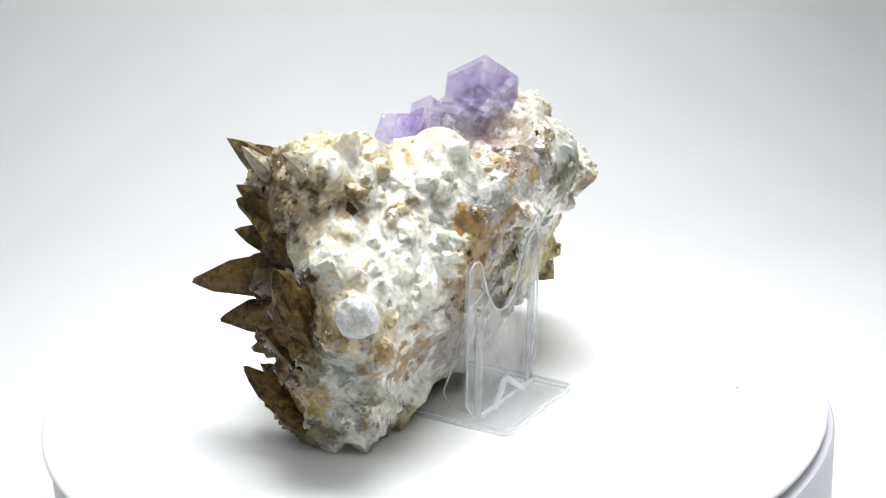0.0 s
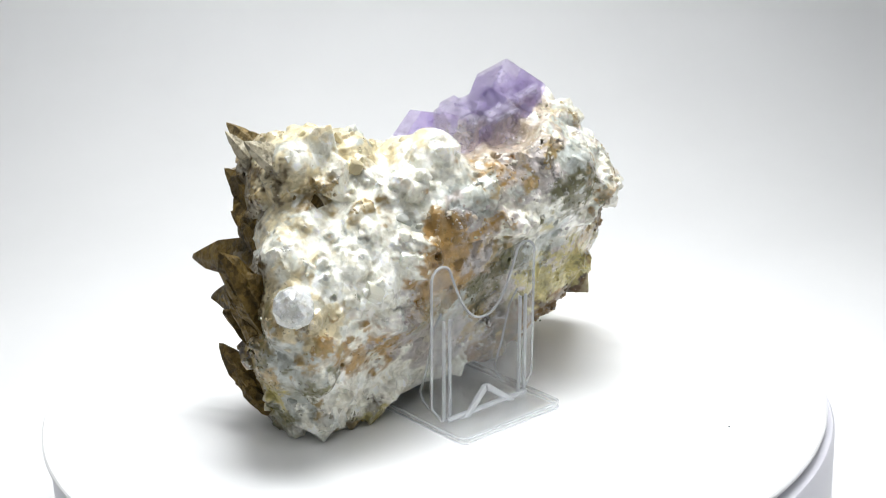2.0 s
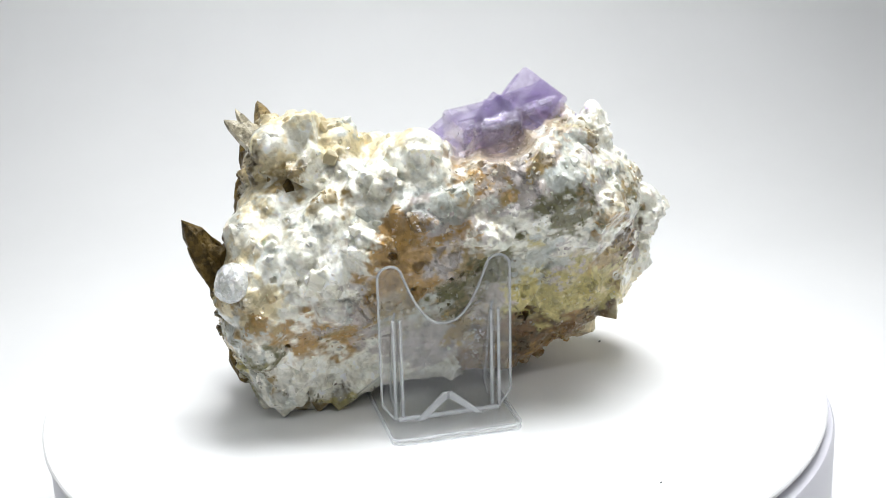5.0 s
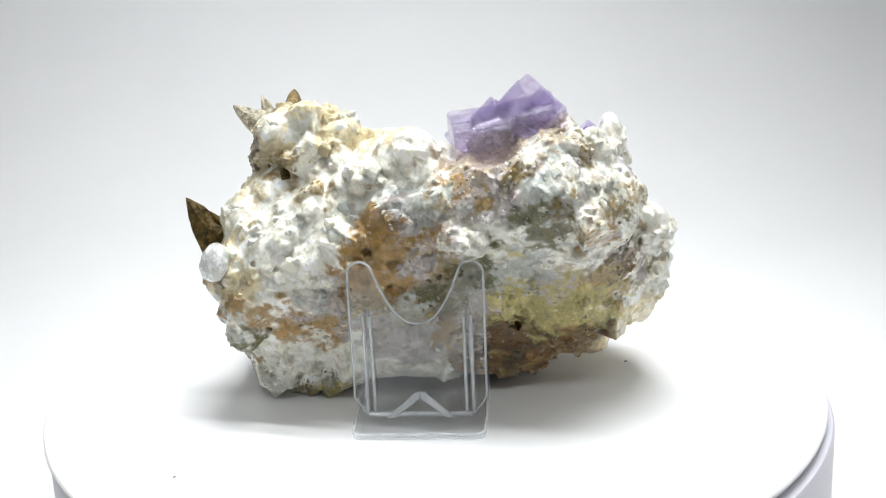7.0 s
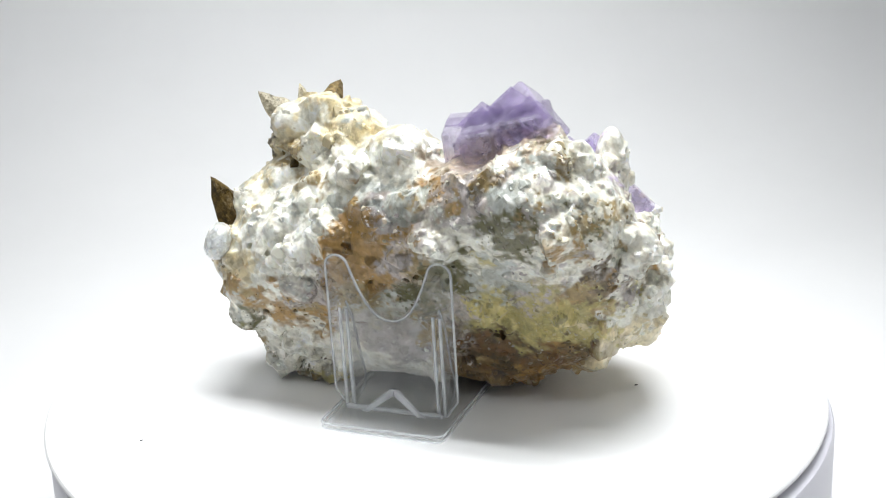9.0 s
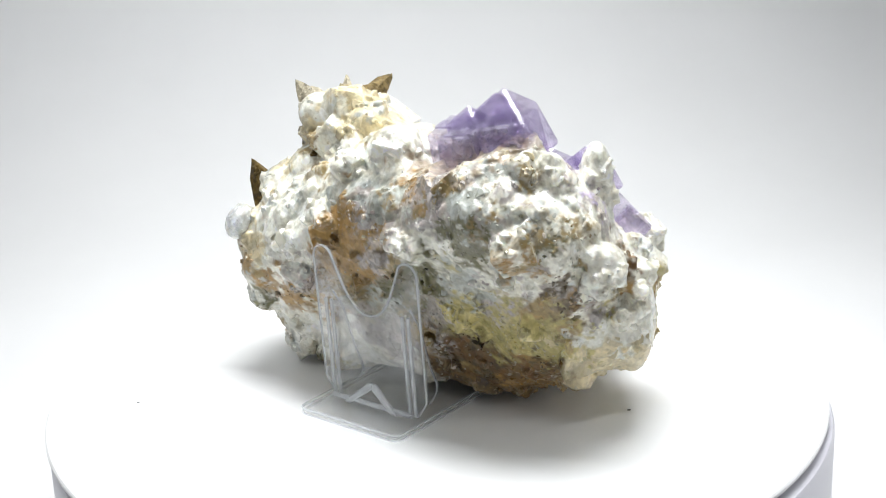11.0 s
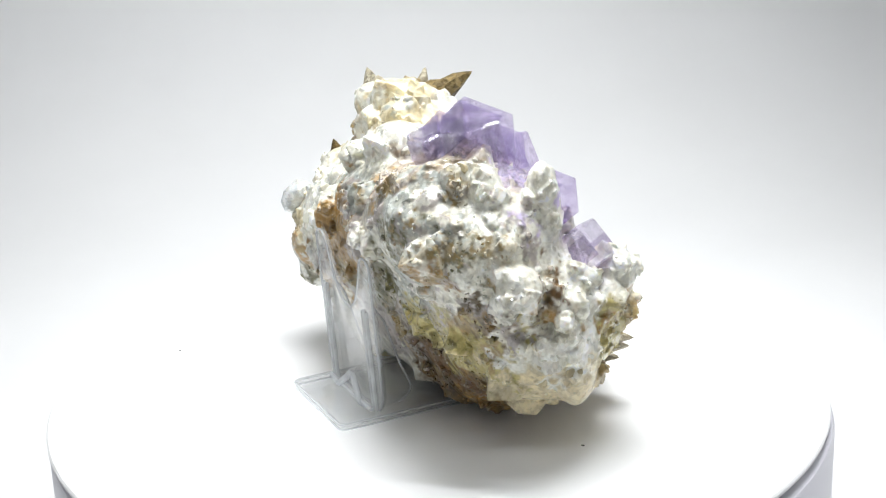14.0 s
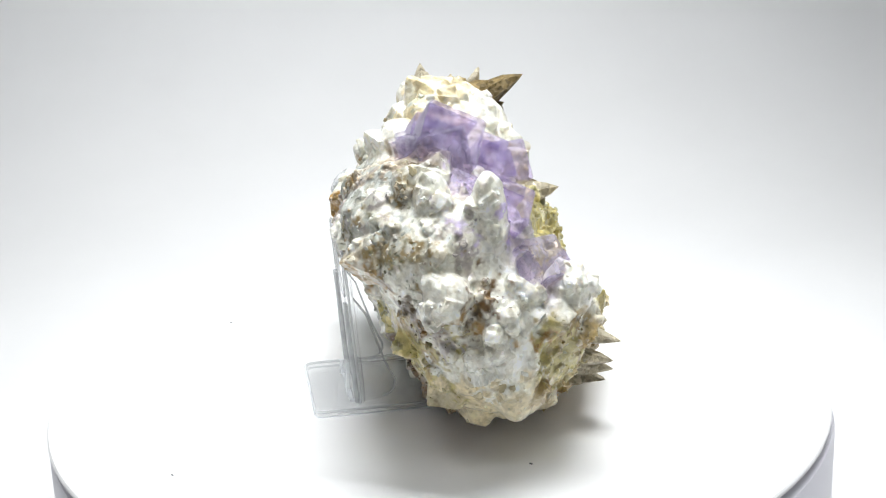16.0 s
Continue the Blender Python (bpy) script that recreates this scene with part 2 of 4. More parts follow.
def turning_disc():
    bm = lathe([(0.0970, -0.0026), (0.0992, -0.0022), (0.0998, -0.0014), (0.0998, -0.0007), (0.0994, -0.0002), (0.0986, 0.0)])
    bm.transform(Matrix.Translation((-0.0005, 0.0006, 0)))
    disc = part("platter", bm, TOP, smooth=True)
    tagged(disc, "matt white round turntable disc carrying the mineral", "platter")
    for k, (x, y, r) in enumerate(((0.0505, 0.0102, 0.00035), (0.030, -0.071, 0.0003), (-0.062, -0.046, 0.0003))):
        bm = bmesh.new()
        bmesh.ops.create_icosphere(bm, subdivisions=2, radius=r, matrix=pose(x, y, r * 0.25, 0, 0, 40) @ Matrix.Diagonal((1.5, 0.8, 0.5, 1)))
        part("crumb", bm, DARK, disc, "tiny dark crumb lying on the disc")
    return disc


turntable()
disc = turning_disc()


# ---- the acrylic stand ----
def display_stand():
    stand = empty("display_stand")
    foot = pose(-0.0040, -0.0203, 0.0, 0, 0, -4.5)         # under the middle of the upright plate
    place = foot @ pose(0, 0, 0, 3.3, 0, 0)                # the upright leans a little forward
    # base plate, lying on the disc
    w, d, r = 0.0160, 0.046, 0.0022
    outline = []
    for cx, cy, a in ((w - r, d - r, 0), (-w + r, d - r, 90), (-w + r, r, 180), (w - r, r, 270)):
        outline += arc(cx, cy, r, a, a + 90, 5)
    flat = foot @ pose(0, -0.0122, 0.0002) @ Matrix(((1, 0, 0, 0), (0, 0, 1, 0), (0, 1, 0, 0), (0, 0, 0, 1)))
    bm = extruded(outline, 0.0022, flat, 0.0005)
    part("base_plate", bm, CLEAR, stand, smooth=True)
    edge_bead("base_edge", outline, flat @ pose(0, 0.0016, 0), 0.00035, stand)
    edge_bead("base_edge", outline, flat @ pose(0, 0.0003, 0), 0.00025, stand)
    # upright with two horns and a round notch
    top, half = 0.0428, 0.0163
    out = [(-half + 0.003, 0.0022), (half - 0.003, 0.0022), (half, 0.0065)]
    out += arc(half - 0.0030, top - 0.0030, 0.0030, 0, 150, 8)
    for k in range(1, 20):
        u = -1 + 2 * k / 20
        x = -u * (half - 0.0058)
        out.append((x, 0.0265 + 0.0145 * abs(u) ** 2.3))
    out += arc(-half + 0.0030, top - 0.0030, 0.0030, 30, 180, 8)
    out += [(-half, 0.0065)]
    part("upright", extruded(out, 0.0016, place @ pose(0, -0.0008, 0), 0.0004), CLEAR, stand, smooth=True)
    edge_bead("upright_edge", out, place @ pose(0, -0.0005, 0), 0.00033, stand)
    # two upright ribs and the curved fins behind them
    for side in (-1, 1):
        x = side * 0.0122
        for step in (-0.0009, 0.0009):
            rib = [(-0.0004, 0.0024), (0.0004, 0.0024), (0.0003, 0.0290), (-0.0003, 0.0290)]
            part("rib", extruded(rib, 0.0010, place @ pose(x + step, -0.0017, 0), 0.0002, 1), EDGE, stand)
        fin = [(0.0, 0.0024), (0.0045, 0.0026)] + arc(0.0050, 0.0062, 0.0030, -70, 15, 5) + [(0.0060, 0.0120), (0.0028, 0.0250), (0.0, 0.0300)]
        part("fin", extruded(fin, 0.0014, place @ pose(x + 0.0007, 0.0009, 0, 0, 0, 90), 0.0003), CLEAR, stand, smooth=True)
        edge_bead("fin_edge", fin[1:], place @ pose(x, 0.0009, 0, 0, 0, 90), 0.00028, stand, False)
    # small folded chevron in front of the foot
    for side in (-1, 1):
        leg = [(0.0, 0.0072), (0.0, 0.0088), (0.0010, 0.0088), (0.0085, 0.0024), (0.0064, 0.0024)]
        bm = extruded([(side * a, b) for a, b in leg], 0.0012, place @ pose(side * 0.00005, -0.0042, 0, -14, 0, 0), 0.0003, 1)
        part("chevron_tab", bm, EDGE, stand)
    bar = [(-0.0128, 0.0024), (0.0128, 0.0024), (0.0128, 0.0034), (-0.0128, 0.0034)]
    part("foot_bar", extruded(bar, 0.0012, place @ pose(0, -0.0030, 0), 0.0003, 1), EDGE, stand)
    for ob in stand.children:
        ob.visible_shadow = False
    tagged(stand, "clear moulded acrylic easel stand with a notched upright", "display stand")
    return stand


stand = display_stand()

# ---- the mineral specimen ----
LUMPS, STAINS, STRETCHED, GRAINS = [], [], [], []


def lump(x, y, z, r):
    """A rounded mass of the rock, in millimetres."""
    LUMPS.append((x, y, z, r))


def column(x, y, z, rx, ry, rz, lean=0.0):
    """A longer knobbly growth of the rock, in millimetres; lean in degrees."""
    STRETCHED.append((x, y, z, rx, ry, rz, lean))


def stain(kind, *places):
    """Where the rock has a mineral of that colour, in millimetres."""
    STAINS.extend((kind, p) for p in places)


def grain(kind, x, y, z, r):
    """A large mass of one mineral, broken along its own cleavage, in millimetres."""
    GRAINS.append((kind, x, y, z, r))


lump(-4.5, 12.0, 24.0, 24.6)
lump(16.5, 1.5, 40.5, 21.7)
lump(-18.0, 6.0, 37.5, 24.0)
lump(37.5, 4.5, 28.5, 18.7)
lump(16.5, 10.5, 21.0, 21.7)
lump(33.0, -4.5, 48.0, 18.5)
lump(-34.5, 1.5, 34.5, 18.7)
lump(-30.0, 7.5, 15.0, 15.9)
lump(0.0, 28.5, 15.0, 15.8)
lump(-12.0, 3.0, 43.5, 21.8)
lump(-27.0, 12.0, 57.0, 15.0)
lump(22.5, -10.5, 55.5, 15.4)
lump(-10.5, 15.0, 24.0, 23.0)
lump(1.5, -6.0, 46.5, 16.8)
lump(40.5, 15.0, 28.5, 13.3)
lump(-39.0, 1.5, 25.5, 15.1)
lump(3.0, 12.0, 37.5, 19.0)
lump(40.5, -1.5, 39.0, 16.3)
lump(21.0, 27.0, 22.5, 10.8)
lump(-18.0, 10.5, 22.5, 22.1)
lump(-37.5, 6.0, 49.5, 11.5)
lump(-37.5, 7.5, 12.0, 12.1)
lump(24.0, -7.5, 52.5, 18.4)
lump(12.0, 19.5, 16.5, 17.4)
lump(30.0, 15.0, 24.0, 15.8)
lump(31.5, 4.5, 25.5, 19.0)
lump(-7.5, 0.0, 60.0, 9.9)
lump(-12.0, 22.5, 15.0, 15.7)
lump(40.5, -10.5, 49.5, 12.6)
lump(-40.5, -1.5, 36.0, 14.4)
lump(-16.5, 7.5, 45.0, 21.8)
lump(-9.0, 12.0, 28.5, 25.3)
lump(-33.0, 13.5, 63.0, 10.0)
lump(-22.5, 4.5, 37.5, 23.0)
lump(6.0, 10.5, 24.0, 23.6)
lump(40.5, 4.5, 28.5, 17.5)
lump(-3.0, 33.0, 13.5, 12.6)
lump(13.5, -10.5, 51.0, 14.6)
lump(-24.0, 22.5, 7.5, 8.4)
lump(-25.5, 19.5, 52.5, 11.3)
lump(-3.0, 4.5, 37.5, 23.0)
lump(-21.0, 4.5, 66.0, 6.9)
lump(28.5, -19.5, 55.5, 9.0)
lump(-46.5, -10.5, 28.5, 7.1)
lump(-30.0, 21.0, 60.0, 9.4)
lump(24.0, -7.5, 57.0, 15.7)
lump(34.5, 24.0, 28.5, 9.1)
lump(48.0, 15.0, 34.5, 8.7)
lump(-34.5, 18.0, 6.0, 6.9)
lump(16.5, 10.5, 48.0, 12.6)
lump(49.5, 7.5, 19.5, 8.2)
lump(28.5, -3.0, 48.0, 19.3)
lump(36.0, -4.5, 49.5, 16.8)
lump(34.5, 12.0, 16.5, 11.1)
lump(-49.5, -6.0, 34.5, 8.5)
lump(-16.5, -3.0, 40.5, 17.7)
lump(-36.0, 4.5, 21.0, 15.7)
lump(0.0, 1.5, 9.0, 9.6)
lump(-16.5, 1.5, 7.5, 8.2)
lump(12.0, 28.5, 19.5, 12.1)
lump(-46.5, 0.0, 48.0, 7.1)
lump(21.0, 6.0, 18.0, 17.1)
lump(31.5, -4.5, 34.5, 14.3)
lump(43.5, 22.5, 34.5, 7.1)
lump(-40.5, 1.5, 9.0, 8.4)
lump(-3.0, -6.0, 57.0, 10.5)
lump(-43.5, 3.0, 24.0, 11.8)
lump(-34.5, 9.0, 66.0, 7.8)
lump(-4.5, -4.5, 45.0, 17.9)
lump(-40.5, 15.0, 7.5, 7.1)
lump(13.5, 1.5, 9.0, 9.4)
lump(-33.0, 3.0, 36.0, 19.4)
lump(49.5, 6.0, 40.5, 8.2)
lump(12.0, 6.0, 31.5, 22.4)
lump(22.5, 16.5, 13.5, 12.6)
lump(-10.5, 6.0, 15.0, 15.7)
lump(-6.0, 36.0, 6.0, 6.9)
lump(31.5, -13.5, 52.5, 13.0)
lump(-13.5, 30.0, 7.5, 8.4)
lump(6.0, -22.5, 46.5, 5.1)
lump(-47.0, -9.0, 21.0, 6.5)
lump(-30.0, 10.0, 68.0, 7.5)
lump(-38.0, 6.0, 67.5, 6.5)
column(-35, 21, 61, 6.5, 7, 8)
column(45.5, 3, 58.5, 4.4, 4.4, 12.0)
column(40, -8.5, 61, 4.8, 4.8, 9)
column(53.5, -9, 45, 5.5, 5.5, 5.5)
column(53.5, 6, 27, 5.5, 6, 14)
column(47.5, 20.5, 41, 6.5, 6, 7)
column(-7.5, -3.5, 62, 7.5, 7, 7.5)
column(-37, 14, 58, 7, 8, 10)
column(-40, 19, 40, 6, 9, 6)
column(-43, 16, 30, 6, 8, 7)
column(-41, 13, 17, 6, 7, 6)
stain("white", (-38, 2, 70), (-27, 0, 71), (-46, -8, 53), (-50, -10, 45), (-40, -10, 49), (-36, -6, 56))
stain("white", (-19, -11, 61), (-29, -19, 41), (-36, -19, 37), (-47, -14, 40), (-47, -9, 13), (-39, -8, 12))
stain("white", (-30, -10, 12), (-25, -8, 10), (-8, -8, 67), (-2, -13, 67), (32, -21, 66), (40, -13, 65))
stain("white", (12, -29, 49), (49, -18, 56), (51, -20, 44), (56, -8, 31), (51, -13, 28), (-10, -8, 7))
stain("white", (1, -8, 7), (-54, -2, 50), (-41, -14, 45), (-48, -17, 23), (21, -20, 70), (-19, 19, 68))
stain("white", (-1, -5, 69), (-23, 28, 62), (26, -16, 73), (46, -9, 64), (52, -12, 58), (27, 9, 65))
stain("white", (50, 1, 62), (51, 2, 54), (56, -11, 47), (57, -14, 43), (55, -3, 48), (57, 4, 43))
stain("white", (59, 1, 33), (59, 6, 29), (59, -2, 26), (54, 18, 43), (50, 25, 43), (-28, 0, 66))
stain("white", (-31, -23, 34), (21, -30, 52), (54, 11, 46), (46, 4, 65))
stain("cream", (-20, -2, 69), (-14, -4, 70), (-42, 2, 65), (-36, -10, 56), (-50, -14, 36), (-45, -17, 35))
stain("cream", (24, -21, 68), (41, -16, 24), (48, -12, 22), (-45, -5, 54), (-56, -8, 44), (-53, 11, 11))
stain("cream", (10, -18, 68), (-33, 15, 73), (59, 5, 19), (56, -7, 25), (50, -8, 17), (56, -3, 18))
stain("cream", (-27, 2, 74), (-7, -4, 71), (34, -14, 68))
stain("tan", (-33, -1, 62), (-27, -11, 59), (-39, -1, 59), (-51, -17, 28), (-55, 0, 19), (-34, -2, 0))
stain("tan", (-45, -8, 11), (-6, -26, 41), (21, -23, 64), (31, -29, 53), (38, -28, 53), (45, -23, 54))
stain("tan", (44, -19, 36), (15, -10, 9), (-9, -17, 29), (-15, -15, 26), (4, -12, 19), (-46, 9, 70))
stain("tan", (-39, 19, 73), (-47, 2, 58), (35, -24, 62), (37, -13, 66), (53, -7, 56), (53, -18, 47))
stain("tan", (58, -9, 40), (50, 26, 28), (56, 13, 22), (9, -10, 9), (-43, -20, 27), (10, -24, 58))
stain("tan", (47, -14, 27))
stain("grey", (-32, -14, 50), (-19, -14, 53), (-23, -19, 48), (-40, -5, 3), (-8, -15, 59), (-3, -20, 58))
stain("grey", (2, -28, 46), (26, -27, 60), (37, -23, 58), (45, -17, 60), (26, -20, 35), (18, -20, 35))
stain("grey", (-28, -23, 33), (-39, 6, 73), (-48, 0, 56), (-55, -13, 33), (-55, -6, 28), (-49, -4, 10))
stain("grey", (22, -19, 31), (-18, 2, 73), (31, -25, 63), (43, -23, 56), (-43, -13, 46), (29, -30, 54))
stain("orange", (-39, -21, 32), (-14, -20, 51), (-8, -22, 46), (6, -22, 61), (40, -19, 34), (35, -13, 17))
stain("orange", (33, -8, 10), (23, -8, 6), (-27, -12, 21), (-49, -16, 33), (-53, 14, 16), (-14, -22, 45))
stain("orange", (59, -6, 38), (2, -24, 51), (59, -9, 44), (58, 12, 32))
stain("yellow", (-28, -5, 2), (24, -16, 24), (18, -17, 27), (32, -16, 26), (30, -14, 19), (-50, 4, 12))
stain("yellow", (-53, 18, 8), (48, -13, 26), (53, -11, 30), (58, 14, 34), (56, 17, 27), (17, 26, 46))
stain("yellow", (31, 20, 44), (11, 30, 39), (40, -14, 21))
stain("rust", (-17, -25, 40), (18, -13, 16), (24, -11, 12), (56, 0, 46), (51, -14, 35), (12, -10, 10))
stain("lilac", (-3, -23, 50), (10, -18, 63), (15, -18, 69), (15, -24, 61), (18, -26, 57), (32, -26, 61))
stain("lilac", (46, -20, 41), (39, -21, 39), (33, -20, 34), (-32, -16, 25), (-7, -12, 18), (10, -13, 18))
stain("lilac", (-29, -22, 36), (-8, -22, 52), (7, -25, 53), (36, -18, 65), (31, 1, 70), (13, -17, 28))
stain("lilac", (46, -23, 46))
stain("purple", (13, -14, 71), (39, 0, 67), (50, -5, 60), (46, 8, 60))
stain("olive", (26, -30, 51), (17, -26, 45), (12, -20, 37), (-1, -17, 29), (-59, -3, 31), (-56, 2, 24))
stain("olive", (-49, -11, 19), (16, -28, 54), (34, -29, 53))
stain("brown", (-44, 18, 65), (-44, 7, 66), (-46, 13, 58), (-53, 6, 42), (-57, -3, 41), (-53, 10, 24))
stain("brown", (-36, 32, 66), (-44, 26, 60), (-40, 30, 52), (-38, 20, 48), (-44, 34, 40), (-48, 24, 42))
stain("brown", (-46, 30, 30), (-48, 18, 36), (-42, 28, 24), (-38, 24, 18), (-46, 16, 24), (-52, 6, 34))
stain("tan", (-38, 26, 70), (-46, 14, 62), (-34, 30, 60), (-46, 20, 14), (-40, 34, 36))
stain("orange", (-14, -18, 50), (-11, -18, 45), (-14, -19, 40), (-17, -19, 38), (-5, -21, 49), (7, -17, 61))
stain("orange", (10, -21, 59), (42, -21, 46), (37, -25, 48), (48, -14, 36), (-43, -15, 27), (-14, -17, 52))
stain("orange", (-12, -19, 49), (-18, -22, 46), (-10, -19, 44), (-21, -20, 39), (-38, -16, 30), (-36, -16, 27))
stain("orange", (-50, -15, 29), (-37, -13, 22), (-15, -17, 50), (-17, -22, 49), (-20, -20, 45), (-48, -16, 31))
stain("orange", (-9, -20, 44), (-1, -21, 49), (-10, -19, 36))
stain("blush", (21, -12, 68), (27, -13, 69), (19, -20, 66), (13, -19, 63), (25, -15, 68), (16, -11, 66))
stain("blush", (7, -13, 65), (24, -21, 65), (30, -16, 68), (30, -10, 70), (32, -21, 64))
stain("tan", (-6, -20, 45), (2, -20, 41), (45, -12, 28), (40, -16, 35), (-38, -16, 28), (-18, -16, 28))
stain("tan", (-28, -12, 24), (-37, -0, 60), (-34, 1, 62), (-50, -15, 31), (-41, 4, 62), (-34, 0, 60))
stain("tan", (-23, -2, 64), (-29, -7, 56), (-48, 11, 16), (-53, 2, 19), (-54, 3, 27), (-56, -8, 36))
stain("tan", (42, -21, 55), (49, -16, 56), (43, -22, 49), (1, -21, 57), (52, -12, 52), (41, -21, 55))
stain("tan", (48, -19, 52), (42, -19, 59), (38, -14, 64), (54, -0, 45), (54, 19, 33), (25, 27, 7))
stain("tan", (52, 21, 36))
stain("grey", (-9, -15, 59), (0, -20, 57), (-2, -23, 54), (-7, -15, 28), (30, -26, 59), (-16, -15, 25))
stain("grey", (-34, -8, 52), (-47, -16, 29), (-49, -11, 22), (10, -23, 55), (-47, 3, 54), (-51, 5, 52))
stain("grey", (-52, -3, 21), (-52, -8, 27), (-47, -1, 11), (-44, 1, 56), (-42, -7, 5), (37, -22, 46))
stain("lilac", (3, -24, 53), (9, -25, 47), (-3, -20, 41), (16, -26, 55), (28, -17, 32), (18, -21, 65))
stain("lilac", (-11, -10, 17), (-3, -10, 14), (18, -25, 60), (26, -21, 65), (-25, -16, 30), (-20, -13, 23))
stain("lilac", (6, -25, 50), (-2, -22, 47), (14, -21, 61), (27, -21, 42), (-7, -19, 53), (-1, -23, 53))
stain("lilac", (10, -20, 59), (-4, -21, 43), (48, -15, 38), (52, -12, 37), (11, -24, 54), (8, -21, 58))
stain("lilac", (34, -26, 55), (52, -12, 33), (48, -0, 60), (50, -7, 59), (51, -6, 54), (41, -1, 65))
stain("lilac", (54, -11, 33))
stain("olive", (26, -27, 53), (30, -25, 48), (22, -25, 49), (42, -19, 57), (47, -19, 53), (12, -19, 40))
stain("olive", (8, -20, 38), (-34, -4, 5), (-53, -7, 24), (-46, -12, 20), (-47, -1, 10), (27, -26, 50))
stain("olive", (22, -25, 50), (-54, 0, 31), (-45, -5, 14), (-48, 3, 8), (-45, 16, 4), (-54, 2, 25))
stain("olive", (16, -22, 45), (31, -27, 56), (29, -25, 48), (17, -19, 40), (27, -26, 51), (49, -18, 55))
stain("olive", (40, -22, 59), (45, -21, 50), (50, -17, 48))
stain("white", (19, -24, 46), (26, -22, 43), (17, -20, 40), (-6, -14, 61), (35, -22, 61), (34, -19, 65))
stain("yellow", (20, -13, 25), (17, -16, 29), (27, -12, 22), (34, -15, 24), (25, -15, 30), (47, -10, 22))
stain("yellow", (23, -16, 32), (31, -14, 20), (40, -13, 25), (17, -22, 44), (20, -15, 26), (38, -15, 27))
stain("yellow", (32, -18, 35), (44, -14, 31), (48, -7, 19), (43, -11, 22), (43, -13, 26), (46, -11, 24))
stain("yellow", (54, -9, 36), (53, 18, 29), (52, 17, 24), (-11, 33, 44), (-9, 35, 40), (55, 12, 28))
stain("yellow", (38, -15, 30))
stain("rust", (19, -10, 14), (24, -9, 13), (15, -8, 9), (34, -9, 14), (41, -10, 18), (27, -8, 11))
stain("rust", (34, -8, 13), (22, -10, 16), (14, -11, 18), (7, -8, 9), (32, -11, 16), (55, -2, 36))
stain("rust", (56, -13, 41), (57, -3, 43), (56, 0, 43), (54, 2, 45))
stain("brown", (42, -10, 19), (37, -11, 18), (20, -8, 11), (-52, -13, 35), (-42, -7, 7), (-29, -5, 8))
stain("brown", (-48, 14, 29), (-52, 3, 46), (-53, -0, 41), (-47, 17, 34), (-42, 15, 64), (-41, 9, 69))
stain("brown", (-42, 5, 63), (20, -12, 22), (14, -9, 13), (25, -10, 15), (47, -17, 42), (47, -14, 35))
stain("brown", (52, -12, 37), (55, -3, 41), (48, -15, 39))
stain("cream", (-46, -0, 52), (-33, -6, 57), (-48, -13, 38), (54, 9, 21), (46, -8, 18))
grain("white", -4.6, -5.6, 62.5, 8.5)
grain("white", -16.8, -6.0, 56.6, 7.0)
grain("white", -35.3, -8.8, 43.7, 6.5)
grain("white", -30.8, -8.5, 46.4, 6.1)
grain("white", -15.8, -10.1, 60.1, 6.1)
grain("white", -37.2, -3.4, 12.3, 6.1)
grain("white", -22.3, -3.2, 12.5, 5.9)
grain("white", -40.3, -3.1, 6.8, 5.6)
grain("white", -32.0, -13.2, 38.1, 5.6)
grain("white", -31.4, -2.3, 10.1, 5.6)
grain("white", 55.5, 3.4, 28.9, 5.5)
grain("white", -30.6, 5.9, 67.0, 5.4)
grain("white", -41.3, -5.4, 45.9, 5.3)
grain("white", -39.4, -6.0, 17.1, 5.2)
grain("white", -22.6, -15.9, 46.0, 5.2)
grain("white", -23.1, -13.9, 46.3, 5.1)
grain("white", 56.6, 1.0, 31.6, 5.0)
grain("white", -38.7, 0.5, 53.5, 4.9)
grain("cream", -37.5, 6.6, 65.4, 4.9)
grain("white", 41.6, -8.4, 63.2, 4.8)
grain("white", 49.1, 20.8, 44.1, 4.8)
grain("white", 50.5, 19.7, 41.1, 4.8)
grain("white", -47.7, -2.0, 48.7, 4.8)
grain("white", -42.6, -9.4, 41.9, 4.8)
grain("cream", -23.0, 2.3, 65.1, 4.8)
grain("white", -38.6, -12.4, 36.0, 4.8)
grain("white", -37.6, -12.1, 38.9, 4.7)
grain("cream", -46.1, -3.7, 45.6, 4.7)
grain("white", 55.6, 3.9, 39.0, 4.7)
grain("white", -35.8, -5.0, 49.0, 4.7)
grain("white", 56.3, -9.9, 44.2, 4.6)
grain("white", 52.9, -11.3, 41.9, 4.6)
grain("white", 54.5, -11.2, 44.3, 4.5)
grain("white", -28.7, -8.5, 51.5, 4.5)
grain("white", 53.6, 2.6, 22.6, 4.5)
grain("white", -22.1, -1.7, 60.1, 4.5)
grain("white", -28.9, 2.0, 61.1, 4.5)
grain("white", -38.6, -12.5, 31.8, 4.4)
grain("white", 53.3, 9.6, 43.6, 4.2)
grain("white", 44.6, -10.5, 57.7, 4.2)
grain("cream", -34.5, 8.0, 69.7, 4.1)
grain("white", 52.1, -11.1, 48.7, 4.1)
grain("cream", -29.2, 11.2, 69.4, 4.0)
grain("white", 34.0, -20.2, 42.1, 4.0)
grain("cream", -17.8, 3.2, 65.8, 3.9)
grain("white", 55.2, -2.9, 30.1, 3.9)
grain("grey", 21.5, -17.8, 41.9, 3.8)
grain("white", 38.9, -18.2, 43.5, 3.7)
grain("cream", 48.4, 1.4, 17.0, 3.7)
grain("white", 7.6, -22.6, 47.4, 3.7)
